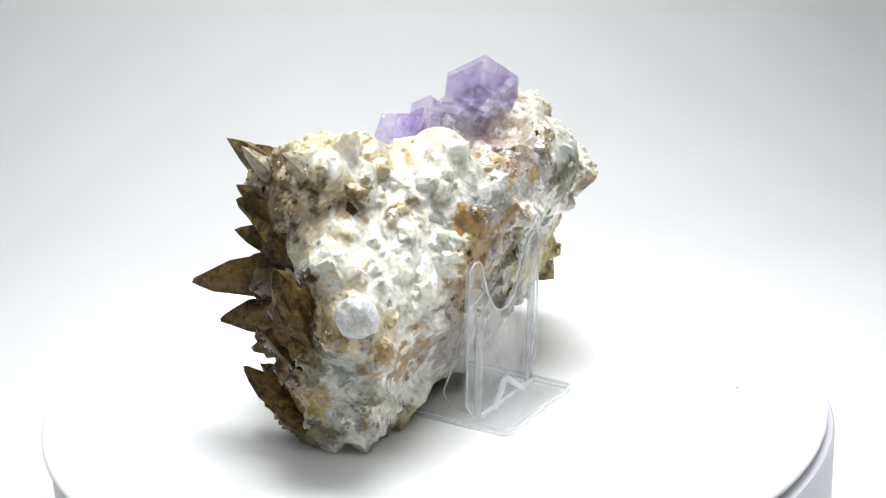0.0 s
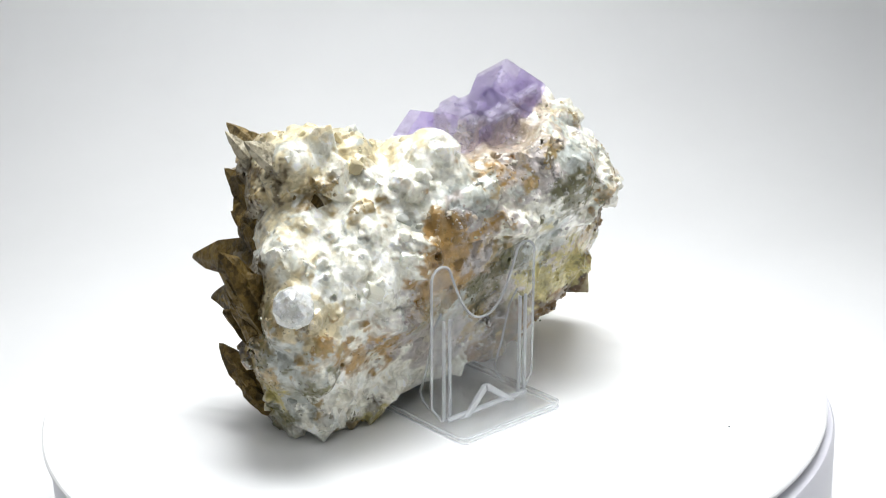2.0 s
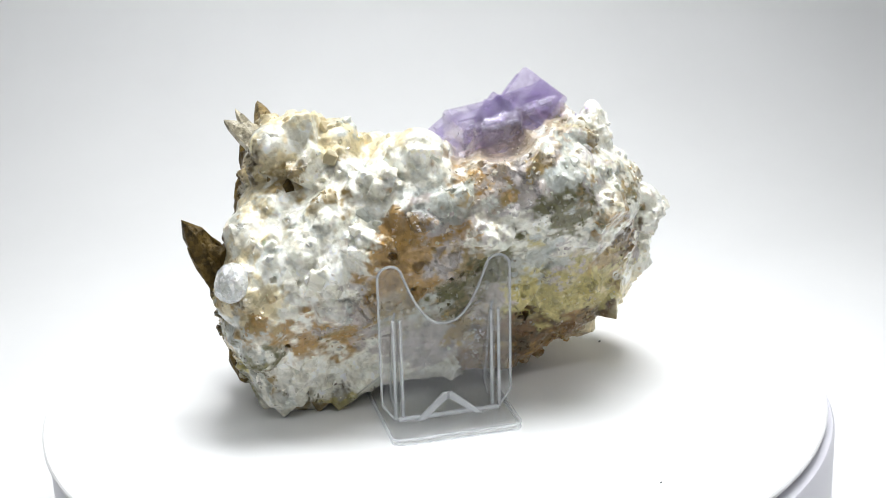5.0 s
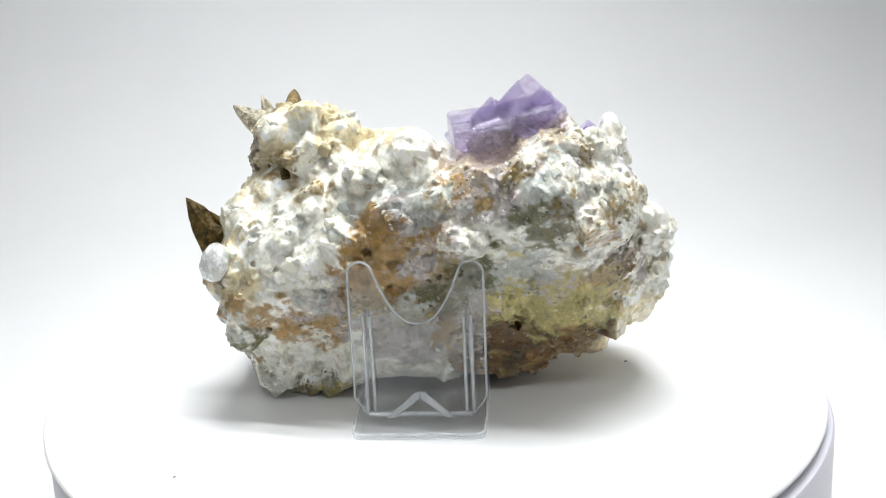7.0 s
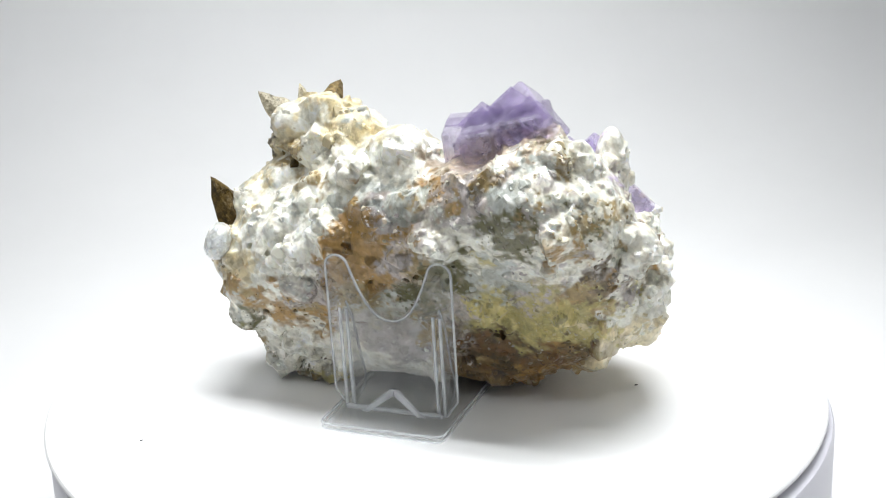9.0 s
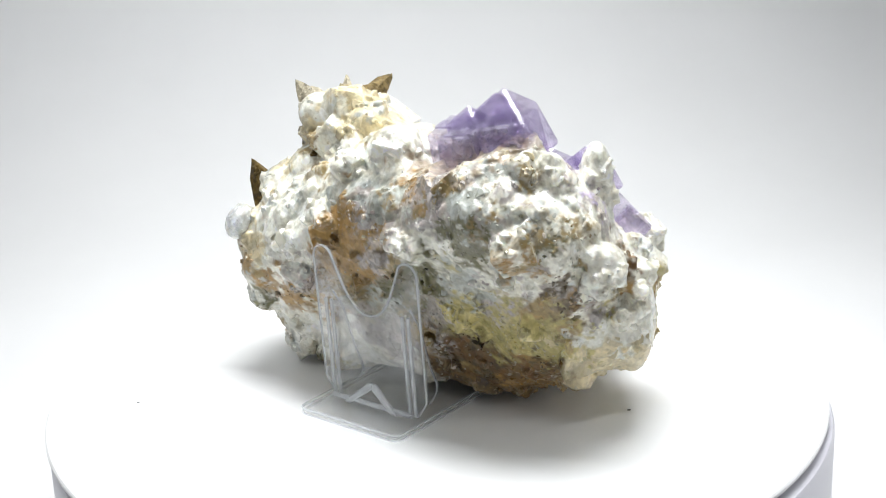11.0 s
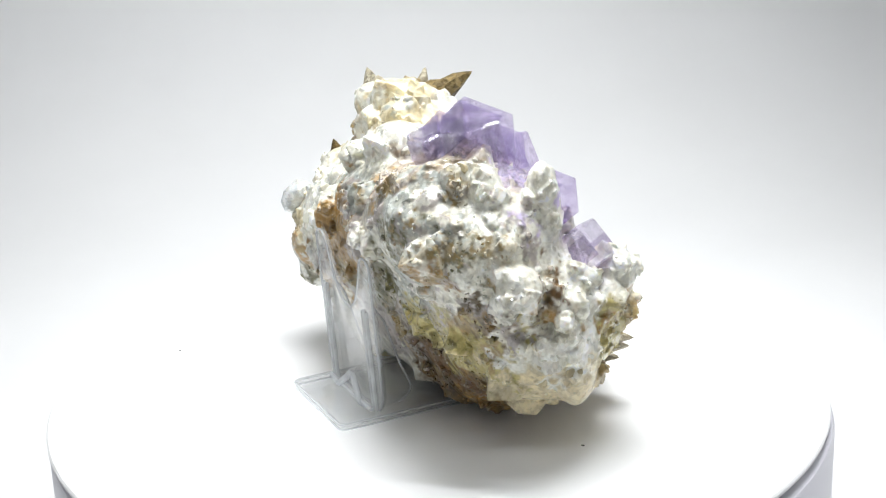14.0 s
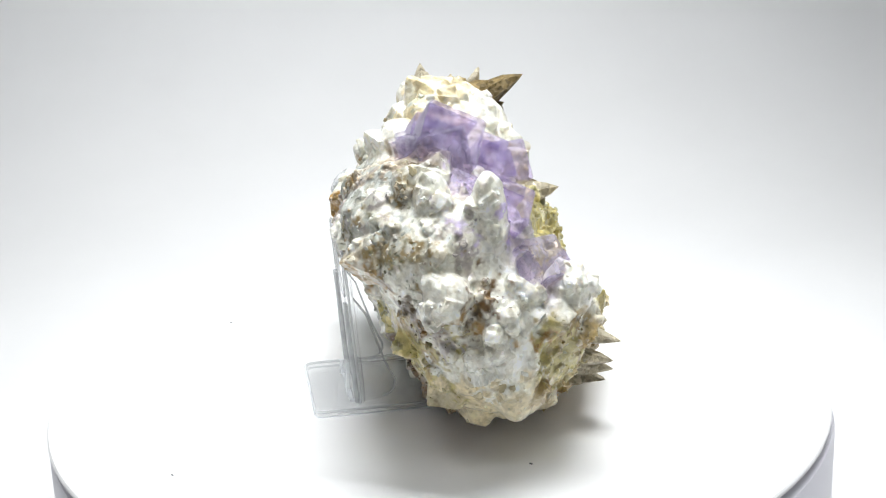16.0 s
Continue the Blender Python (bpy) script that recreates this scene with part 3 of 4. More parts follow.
grain("cream", 50.3, -3.2, 22.2, 3.7)
grain("white", 49.0, -10.0, 54.1, 3.7)
grain("white", -30.1, 22.7, 66.3, 3.6)
grain("cream", -45.7, 1.9, 51.7, 3.6)
grain("cream", -49.4, -10.9, 35.1, 3.6)
grain("cream", 56.2, 3.4, 22.1, 3.5)
grain("white", 52.6, 6.2, 45.5, 3.5)
grain("white", 47.5, 2.8, 58.8, 3.5)
grain("white", 46.7, 2.6, 64.7, 3.5)
grain("white", 58.1, -0.0, 36.3, 3.5)
grain("cream", -49.4, -8.0, 40.6, 3.4)
grain("grey", 29.7, -23.9, 58.3, 3.4)
grain("white", -26.8, -1.8, 58.1, 3.4)
grain("grey", 27.2, -17.1, 65.1, 3.4)
grain("grey", 28.5, -21.0, 61.5, 3.3)
grain("white", 48.6, -7.6, 28.2, 3.3)
grain("grey", -50.4, -6.5, 25.5, 3.3)
grain("white", 49.6, 25.2, 42.1, 3.3)
grain("white", 46.4, -17.8, 49.4, 3.3)
grain("white", -24.6, 0.0, 60.8, 3.3)
grain("white", 48.2, 0.4, 52.4, 3.2)
grain("grey", 0.1, -18.5, 55.3, 3.2)
grain("grey", -45.3, 0.2, 11.4, 3.2)
grain("cream", -42.8, -12.6, 35.5, 3.2)
grain("cream", -40.9, 6.4, 60.1, 3.2)
grain("white", 37.2, -24.4, 52.9, 3.1)
grain("grey", -7.9, -12.2, 58.0, 3.0)
grain("white", 39.7, -9.6, 67.2, 3.0)
grain("cream", -51.8, -4.9, 39.5, 2.9)
grain("grey", 34.0, -12.3, 64.4, 2.8)
grain("white", 40.5, -18.2, 58.4, 2.8)
grain("white", 14.9, -21.8, 46.4, 2.7)
STEP = 0.42            # grid of the rock's surface, millimetres
LOW = np.array((-66.0, -34.0, -0.9))
SIZE = (315, 211, 199)
rng = np.random.default_rng(7)


def spot(x, y, z, reach, step=STEP, size=SIZE):
    """The part of a grid within reach of a place, and its offsets from it."""
    lo = np.maximum(0, np.floor((np.array((x, y, z)) - reach - LOW) / step).astype(int))
    hi = np.minimum(size, np.ceil((np.array((x, y, z)) + reach - LOW) / step).astype(int) + 1)
    cut = tuple(slice(a, max(a, b)) for a, b in zip(lo, hi))
    axes = [LOW[k] + step * np.arange(lo[k], max(lo[k], hi[k])) - (x, y, z)[k] for k in range(3)]
    return cut, np.stack(np.meshgrid(*axes, indexing="ij"), -1).astype(np.float32)


def rock_field():
    """Distance to the rounded body of the rock: worked out on a coarse grid and drawn out to the fine one."""
    size = tuple((n + 1) // 2 for n in SIZE)
    soft = np.zeros(size, np.float32)
    for x, y, z, r in LUMPS:
        cut, q = spot(x, y, z, r + 5, STEP * 2, size)
        soft[cut] += np.exp(np.minimum(30, (r - 1.3 - np.sqrt((q ** 2).sum(-1))) / 0.9))
    field = -0.9 * np.log(np.maximum(soft, 1e-6))
    for axis in range(3):
        field = np.moveaxis(field, axis, 0)
        fine = np.empty((2 * len(field) - 1, *field.shape[1:]), np.float32)
        fine[::2] = field
        fine[1::2] = (field[1:] + field[:-1]) / 2
        field = np.moveaxis(fine, 0, axis)
    return np.ascontiguousarray(field)


def kinds_at(points):
    """Weights of the stain colours at places in millimetres, blotched by noise."""
    points = points.astype(np.float32)
    at = np.array([p for _, p in STAINS] + [g[1:4] for g in GRAINS], np.float32)
    reach = np.array([0.0] * len(STAINS) + [g[4] * 0.62 for g in GRAINS], np.float32)
    names = sorted(TINT)
    which = np.array([names.index(k) for k, _ in STAINS] + [names.index(g[0]) for g in GRAINS])
    out = np.zeros((len(points), 3))
    tint = np.array([TINT[n] for n in names])[which]
    first = np.zeros(len(points), int)
    for k in range(0, len(points), 4000):
        p = points[k:k + 4000]
        d2 = np.maximum((p ** 2).sum(1)[:, None] + (at ** 2).sum(1)[None] - 2 * p @ at.T, 0)
        d2 = np.maximum(np.sqrt(d2) - reach, 0) ** 2
        w = 1 / (d2 + 1.0) ** 3
        out[k:k + 4000] = (w @ tint) / w.sum(1)[:, None]
        first[k:k + 4000] = which[d2.argmin(1)]
    return out, first, names


def waves(p, n, length, seed):
    """Cheap smooth noise: a sum of sine waves of about that length in random directions."""
    r = np.random.default_rng(seed)
    total = np.zeros(len(p))
    for _ in range(n):
        way = r.normal(size=3)
        way *= 2 * math.pi / (np.linalg.norm(way) * length * r.uniform(0.6, 1.6))
        total += np.sin(p @ way + r.uniform(0, 6.3))
    return total / math.sqrt(n)


def spin_matrix():
    q = rng.normal(size=4)
    w, x, y, z = q / np.linalg.norm(q)
    return np.array(((1 - 2 * (y * y + z * z), 2 * (x * y - z * w), 2 * (x * z + y * w)), (2 * (x * y + z * w), 1 - 2 * (x * x + z * z), 2 * (y * z - x * w)),
                     (2 * (x * z - y * w), 2 * (y * z + x * w), 1 - 2 * (x * x + y * y))))


# how far each mineral breaks into small pieces: middling and fine
BREAKS = {"white": (0.35, 0.10), "cream": (0.5, 0.15), "grey": (0.4, 0.12), "lilac": (0.9, 0.85), "orange": (0.9, 0.8), "tan": (1.0, 0.8), "brown": (1.0, 0.6),
          "yellow": (0.8, 0.7), "olive": (1.0, 1.0), "purple": (0.7, 0.3), "rust": (1.0, 0.8), "blush": (0.95, 0.8)}


def grow_crystals(field, base, shade, cell, size, level):
    """Broken cleavage blocks of many turns, bedded in the surface, and angular hollows left by blocks that fell out."""
    count = [int(n * STEP / cell) + 1 for n in SIZE]
    seeds = np.stack(np.meshgrid(*[np.arange(n) for n in count], indexing="ij"), -1).reshape(-1, 3)
    seeds = LOW + (seeds + rng.uniform(0, 1, seeds.shape)) * cell
    index = np.clip(((seeds - LOW) / STEP).astype(int), 0, np.array(SIZE) - 1)
    depth = base[index[:, 0], index[:, 1], index[:, 2]]
    near = (depth > -size * 0.95) & (depth < -size * 0.30) & (seeds[:, 2] > 0.5)
    seeds = seeds[near]
    _, first, names = kinds_at(seeds)
    region_turn = {}
    for s, f in zip(seeds, first):
        kind = names[f]
        if level and rng.uniform() > BREAKS[kind][level - 1]:
            continue
        region = (*(s // 11.0).astype(int), kind)
        if region not in region_turn:
            region_turn[region] = spin_matrix()
        turn = region_turn[region] if rng.uniform() < 0.5 else spin_matrix()
        half = size * rng.uniform(0.7, 1.15) * np.array((1.0, rng.uniform(0.7, 1.0), rng.uniform(0.6, 0.95)))
        if kind in ("brown", "rust", "olive"):
            half *= (1.3, 0.75, 0.6) if level else (0.9, 0.7, 0.6)
        elif not level and kind not in ("white", "cream", "grey"):
            half *= 0.75
        cut, q = spot(*s, half.max() * 1.5)
        if q.size == 0:
            continue
        q = q @ turn.astype(np.float32)
        body = (np.abs(q) - half.astype(np.float32)).max(-1)
        for _ in range(10 if kind in ("white", "cream", "grey") else 5):
            n = rng.normal(size=3)
            n /= np.linalg.norm(n)
            body = np.maximum(body, q @ n.astype(np.float32) - np.float32(half.mean() * rng.uniform(0.8, 1.15)))
        hollow = (0.0, 0.01, 0.045)[level] * (2.3 if kind in ("rust", "olive", "orange", "brown", "tan") else 1.0)
        if rng.uniform() < hollow:
            field[cut] = np.maximum(field[cut], -body - np.float32(0.05 * size))
        else:
            wins = body < field[cut]
            field[cut] = np.where(wins, body, field[cut])
            shade[cut] = np.where(wins, np.float32(rng.uniform(*((0.82, 1.08) if kind in ("white", "cream", "grey") else (0.5, 1.35)))), shade[cut])


def break_grains(field, shade):
    """Each large grain is a stack of cleavage blocks that lie nearly parallel, stepped and rounded off."""
    for kind, x, y, z, r in GRAINS:
        turn = spin_matrix()
        for k in range(13):
            way = rng.normal(size=3)
            way *= r * (0.0 if k == 0 else 0.62) * rng.uniform(0.7, 1.0) / np.linalg.norm(way)
            half = r * (0.68 if k == 0 else rng.uniform(0.30, 0.50)) * np.array((1.0, rng.uniform(0.75, 1.0), rng.uniform(0.6, 0.95)))
            cut, q = spot(x + way[0], y + way[1], z + way[2], half.max() * 1.5)
            if q.size == 0:
                continue
            lean = np.array(Euler(rng.uniform(-0.22, 0.22, 3)).to_matrix())
            q = q @ (lean @ turn).astype(np.float32)
            body = (np.abs(q) - half.astype(np.float32)).max(-1)
            for _ in range(7):
                n = rng.normal(size=3)
                n /= np.linalg.norm(n)
                body = np.maximum(body, q @ n.astype(np.float32) - np.float32(half.mean() * rng.uniform(0.82, 1.15)))
            wins = body < field[cut]
            field[cut] = np.where(wins, body, field[cut])
            shade[cut] = np.where(wins, np.float32(rng.uniform(0.84, 1.08)), shade[cut])


def smooth_masses(field):
    """The few largest grains stand out of the broken rock as smooth, rounded, many-faced bodies."""
    for _, x, y, z, r in [g for g in GRAINS if g[4] > 6.3]:
        cut, q = spot(x, y, z, r * 1.2)
        body = np.sqrt((q ** 2).sum(-1)) - np.float32(r * 0.98)
        for _ in range(34):
            n = rng.normal(size=3)
            n /= np.linalg.norm(n)
            body = np.maximum(body, q @ n.astype(np.float32) - np.float32(r * rng.uniform(0.80, 0.97)))
        field[cut] = np.minimum(field[cut], body)
    return field


def surface(field):
    """Vertices and quads of the zero surface (surface nets)."""
    inside = field < 0
    corner = [(a, b, c) for a in (0, 1) for b in (0, 1) for c in (0, 1)]
    count = np.zeros([n - 1 for n in SIZE], np.int8)
    for c in corner:
        count += inside[tuple(slice(v, SIZE[k] - 1 + v) for k, v in enumerate(c))]
    used = (count > 0) & (count < 8)
    number = np.full(used.shape, -1, np.int32)
    number[used] = np.arange(used.sum())
    cell = np.stack(np.nonzero(used), -1)
    value = {c: field[cell[:, 0] + c[0], cell[:, 1] + c[1], cell[:, 2] + c[2]].astype(float) for c in corner}
    total, hits = np.zeros((len(cell), 3)), np.zeros(len(cell))
    for a in corner:
        for axis in range(3):
            if a[axis]:
                continue
            fa, fb = value[a], value[tuple(v + (k == axis) for k, v in enumerate(a))]
            cross = (fa < 0) != (fb < 0)
            share = np.where(cross, fa / np.where(cross, fa - fb, 1), 0)
            for k in range(3):
                total[:, k] += cross * (a[k] + (share if k == axis else 0))
            hits += cross
    verts = LOW + STEP * (cell + total / hits[:, None])
    quads = []
    for axis in range(3):
        u, v = (axis + 1) % 3, (axis + 2) % 3
        lo = [slice(1, n - 1) for n in SIZE]
        lo[axis] = slice(0, SIZE[axis] - 1)
        hi = list(lo)
        hi[axis] = slice(1, SIZE[axis])
        cross = inside[tuple(lo)] != inside[tuple(hi)]
        at = np.stack(np.nonzero(cross), -1) + [0 if k == axis else 1 for k in range(3)]
        flip = inside[at[:, 0], at[:, 1], at[:, 2]]
        ring = []
        for du, dv in ((0, 0), (-1, 0), (-1, -1), (0, -1)):
            c = at.copy()
            c[:, u] += du
            c[:, v] += dv
            ring.append(number[c[:, 0], c[:, 1], c[:, 2]])
        ring = np.stack(ring, -1)
        ring[~flip] = ring[~flip][:, ::-1]
        quads.append(ring)
    return verts, np.concatenate(quads), cell


HOLLOWS = ((14, -14.5, 72.5, 10.0), (22, -14.5, 76, 8.5), (29, -13, 77.5, 7.5), (7, -13, 75, 5.0), (34, -8, 78, 6.0), (51, 13.5, 49.5, 6.0))     # where the fluorite lies bare


def bare(field):
    for x, y, z, r in HOLLOWS:
        cut, q = spot(x, y, z, r + 1)
        field[cut] = np.maximum(field[cut], r - np.sqrt((q ** 2).sum(-1)))
    return field


def carve(field, margin=0.0):
    """Room for the stand under and before the rock, and the level foot on which it rests."""
    axes = [LOW[k] + STEP * np.arange(SIZE[k]) for k in range(3)]
    x, y, z = np.meshgrid(*axes, indexing="ij", sparse=True)
    field = np.maximum(field, 0.15 - z)
    a = radians(4.5)
    u, v = (x + 4.0) * math.cos(a) - (y + 20.3) * math.sin(a), (x + 4.0) * math.sin(a) + (y + 20.3) * math.cos(a)
    slab = np.maximum(np.maximum(np.abs(u) - 16.6 - margin, np.abs(v - 12.0) - 25.0 - margin), z - 3.1 - margin)
    plate = np.maximum(np.maximum(np.abs(u) - 16.8 - margin, v - 8.0 - margin + 0.28 * z), z - 31.0)
    plate = np.minimum(plate, np.maximum(np.maximum(np.abs(u) - 16.8 - margin, v + 0.058 * z - 1.1 - margin), z - 44.0 - margin))
    return np.maximum(np.maximum(field, -slab), -plate).astype(np.float32)


def matrix_mesh():
    base = bare(carve(rock_field(), 1.6))
    field = base.copy()
    shade = np.ones(SIZE, np.float32)
    grow_crystals(field, base, shade, 6.6, 5.6, 0)
    for x, y, z, rx, ry, rz, lean in STRETCHED:
        cut, q = spot(x, y, z, max(rx, ry, rz) + 3)
        k = np.sqrt(((q / np.float32((rx, ry, rz))) ** 2).sum(-1))
        field[cut] = np.minimum(field[cut], (k - 1) * min(rx, ry, rz))
    break_grains(field, shade)
    grow_crystals(field, field.copy(), shade, 4.0, 2.6, 1)
    grow_crystals(field, field.copy(), shade, 2.0, 1.25, 2)
    field = carve(bare(smooth_masses(field)))
    verts, quads, cell = surface(field)
    me = bpy.data.meshes.new("matrix")
    me.vertices.add(len(verts))
    me.vertices.foreach_set("co", (verts / 1000).ravel())
    me.loops.add(quads.size)
    me.loops.foreach_set("vertex_index", quads.ravel())
    me.polygons.add(len(quads))
    me.polygons.foreach_set("loop_start", np.arange(0, quads.size, 4))
    me.update(calc_edges=True)
    me.validate()
    bent = verts + 2.3 * np.stack([waves(verts, 14, 5.0, s) for s in (1, 2, 3)], -1) + 1.0 * np.stack([waves(verts, 14, 1.6, s) for s in (4, 5, 6)], -1)
    colour, _, _ = kinds_at(bent)
    grey = 1 + 0.07 * waves(verts, 16, 3.0, 9) + 0.06 * waves(verts, 16, 1.1, 10)
    grey *= shade[cell[:, 0], cell[:, 1], cell[:, 2]]
    colour = np.clip(colour * grey[:, None], 0.02, 0.93)
    layer = me.color_attributes.new("stain", "FLOAT_COLOR", "POINT")
    layer.data.foreach_set("color", np.concatenate([colour, np.ones((len(colour), 1))], 1).ravel())
    me.materials.append(MATRIX)
    me.shade_smooth()
    me.set_sharp_from_angle(angle=radians(42))
    return me, verts


specimen = empty("mineral_specimen")
tagged(specimen, "rough white calcite and quartz rock with violet fluorite cubes", "mineral specimen")
matrix_me, rock_points = matrix_mesh()
linked("matrix", matrix_me, specimen, "rough crystalline white rock with orange, yellow and brown stains")


# ---- fluorite cubes ----
def cube_mass(corner, axes, sizes, rnd, steps, mat, label):
    """A cube of fluorite from one corner along three axes, with shallow growth steps on its faces."""
    turn = Matrix([[axes[c][r] for c in range(3)] for r in range(3)]).to_4x4()
    place = Matrix.Translation(Vector(corner) / 1000) @ turn

    def block(lo, hi):
        mid, ext = [(a + b) / 2000 for a, b in zip(lo, hi)], [(b - a) / 1000 for a, b in zip(lo, hi)]
        bm = bmesh.new()
        bmesh.ops.create_cube(bm, size=1, matrix=place @ Matrix.Translation(mid) @ Matrix.Diagonal((*ext, 1)))
        bmesh.ops.bevel(bm, geom=bm.edges[:], offset=min(ext) * 0.05, segments=1, affect="EDGES")
        bmesh.ops.recalc_face_normals(bm, faces=bm.faces)
        return bm

    crystal = part("fluorite_crystal", block((0, 0, 0), sizes), mat, specimen, label)
    for _ in range(steps):
        axis = rnd.randrange(3)
        lo, hi = [s * rnd.uniform(0.02, 0.45) for s in sizes], [s * rnd.uniform(0.6, 0.98) for s in sizes]
        out = rnd.uniform(0.15, 0.5)
        lo[axis], hi[axis] = (-out, 0.25) if rnd.random() < 0.5 else (sizes[axis] - 0.25, sizes[axis] + out)
        part("growth_step", block(lo, hi), mat, crystal)
    return crystal


def unit_axes(a, b):
    a = Vector(a).normalized()
    b = Vector(b)
    b = (b - a * a.dot(b)).normalized()
    c = a.cross(b)
    return a, b, c


def fluorite_crystal(corner, a, b, sizes, mat, label, seed, steps=5):
    """corner in millimetres; the third axis is set square to a and b, and turned to where its size is positive."""
    a, b, c = unit_axes(a, b)
    if sizes[2] < 0:
        c, sizes = -c, (sizes[0], sizes[1], -sizes[2])
    return cube_mass(corner, (a, b, c), sizes, random.Random(seed), steps, mat, label)


DOWN_LEFT, DOWN_RIGHT, BACK = (-0.705, -0.233, -0.663), (0.69, -0.41, -0.59), (0.12, 0.89, -0.44)
fluorite_crystal((24.8, -4.0, 83.1), BACK, DOWN_RIGHT, (14.2, 13.5, 13.0), VIOLET, "large glassy violet fluorite cube standing on its corner", 1, 2)
fluorite_crystal((15.8, -5.5, 78.0), BACK, DOWN_RIGHT, (8.0, 7.0, 8.0), VIOLET, "stepped violet fluorite cube", 2, 2)
fluorite_crystal((18.5, -10.0, 73.0), (0.97, 0.0, 0.22), (0.22, 0.12, -0.97), (13, 11, 12), LILAC, "fractured lilac fluorite under the large cube", 11, 3)
fluorite_crystal((10.5, -12.0, 70.0), (0.95, -0.12, 0.2), (0.2, 0.25, -0.94), (10, 9, 10), LILAC, "fractured lilac fluorite under the large cube", 12, 4)
fluorite_crystal((13.7, 21.0, 68.0), (0.5, 0.09, -0.86), (-0.84, -0.18, -0.51), (10.2, 11.2, -11.5), VIOLET, "dark violet fluorite cube", 3, 4)
fluorite_crystal((5.0, 3.0, 72.4), (0.98, 0.1, 0.08), (-0.14, 0.12, -0.98), (17, 15, -13), LILAC, "fractured pale violet fluorite cube", 4, 7)
fluorite_crystal((48.8, 11.3, 57.7), (-0.69, 0.41, 0.59), (-0.705, -0.233, -0.663), (10, 11, 10), VIOLET, "violet fluorite cube between white quartz columns", 5, 4)
fluorite_crystal((36.0, -2.0, 69.5), DOWN_RIGHT, BACK, (12, 13, -10), LILAC, "pale violet fluorite under quartz", 6, 5)
fluorite_crystal((43.0, 19.2, 53.5), (0.62, 0.30, -0.72), (0.55, -0.82, 0.15), (10, 10.5, 9.5), LILAC, "pale lilac fluorite cube with cut corners", 7, 5)
fluorite_crystal((19.0, 9.5, 72.5), BACK, DOWN_RIGHT, (7.0, 9.0, 9.0), VIOLET, "small violet fluorite cube", 8, 3)


# ---- dogtooth spikes ----
def spike(tip, foot, r, mat, name, label, seed, teeth=9):
    """A six-sided tapering crystal with ragged parallel points along it."""
    rnd = random.Random(seed)
    tip, foot = Vector(tip) / 1000, Vector(foot) / 1000
    way = tip - foot
    place = Matrix.Translation(foot) @ way.to_track_quat("Z", "Y").to_matrix().to_4x4()

    def tooth(x, y, z0, length, radius, turn):
        bm = bmesh.new()
        rows = ((-0.25, 0.7), (0.0, 1.0), (0.3, 0.97), (0.58, 0.80), (0.80, 0.50), (0.94, 0.20))
        rings = []
        for h, w in rows:
            ring = []
            for k in range(6):
                a = turn + k * math.pi / 3
                w2 = w * radius * (1.0 if k % 2 else 0.80) * rnd.uniform(0.82, 1.14)
                ring.append(bm.verts.new((x + w2 * math.cos(a), y + w2 * math.sin(a), z0 + h * length + rnd.uniform(-0.03, 0.03) * length)))
            rings.append(ring)
        end = bm.verts.new((x, y, z0 + length))
        for p, q in zip(rings, rings[1:]):
            for k in range(6):
                bm.faces.new((p[k], p[(k + 1) % 6], q[(k + 1) % 6], q[k]))
        for k in range(6):
            bm.faces.new((rings[-1][k], rings[-1][(k + 1) % 6], end))
        bm.faces.new(list(reversed(rings[0])))
        bm.transform(place)
        bmesh.ops.recalc_face_normals(bm, faces=bm.faces)
        return bm

    size = r / 1000
    main = part(name, tooth(0, 0, 0, way.length, size * 0.74, rnd.uniform(0, 1)), mat, specimen, label)
    for k in range(teeth):
        a, u = rnd.uniform(0, 2 * math.pi), rnd.uniform(0.05, 0.70)
        reach = size * (1.0 - 0.8 * u) * rnd.uniform(0.6, 0.85)
        part("point", tooth(reach * math.cos(a), reach * math.sin(a), way.length * (u - 0.28), way.length * rnd.uniform(0.24, 0.40), size * rnd.uniform(0.26, 0.46),
                            rnd.uniform(0, 1)), mat, main)
    return main


BROWN = "brown ragged dogtooth calcite crystal"
spike((-34.5, 35.2, 72.0), (-35, 10, 60), 7.0, TAN_SPIKE, "calcite_spike", "tan brown dogtooth calcite crystal", 1, 22)
spike((-37.5, 31.5, 58.0), (-37, 8, 50), 9.0, BROWN_SPIKE, "calcite_spike", BROWN, 31, 22)
spike((-33.5, 29.5, 65.0), (-34, 8, 55), 7.5, BROWN_SPIKE, "calcite_spike", BROWN, 32, 16)
spike((-37.0, 33.0, 50.0), (-36, 8, 47), 8.0, BROWN_SPIKE, "calcite_spike", BROWN, 33, 22)
spike((-41.0, 28.5, 63.0), (-38, 10, 52), 6.5, BROWN_SPIKE, "calcite_spike", BROWN, 34, 16)
spike((-38.0, 27.0, 43.0), (-38, 8, 40), 8.0, BROWN_SPIKE, "calcite_spike", BROWN, 35, 18)
spike((-42, 24, 57.0), (-42, 10, 46), 6.0, BROWN_SPIKE, "calcite_spike", BROWN, 2, 14)
spike((-61.3, 5.0, 52.3), (-49, 5, 31), 7.5, BROWN_SPIKE, "calcite_spike", BROWN, 3, 14)
spike((-43.3, 42.4, 37.2), (-40, 11, 43), 8.5, BROWN_SPIKE, "calcite_spike", BROWN, 4, 20)
spike((-44.1, 34.1, 29.4), (-44, 11, 33), 7.0, BROWN_SPIKE, "calcite_spike", BROWN, 5, 14)
spike((-36.4, 31.4, 19.1), (-42, 12, 27), 6.0, BROWN_SPIKE, "calcite_spike", BROWN, 6, 12)
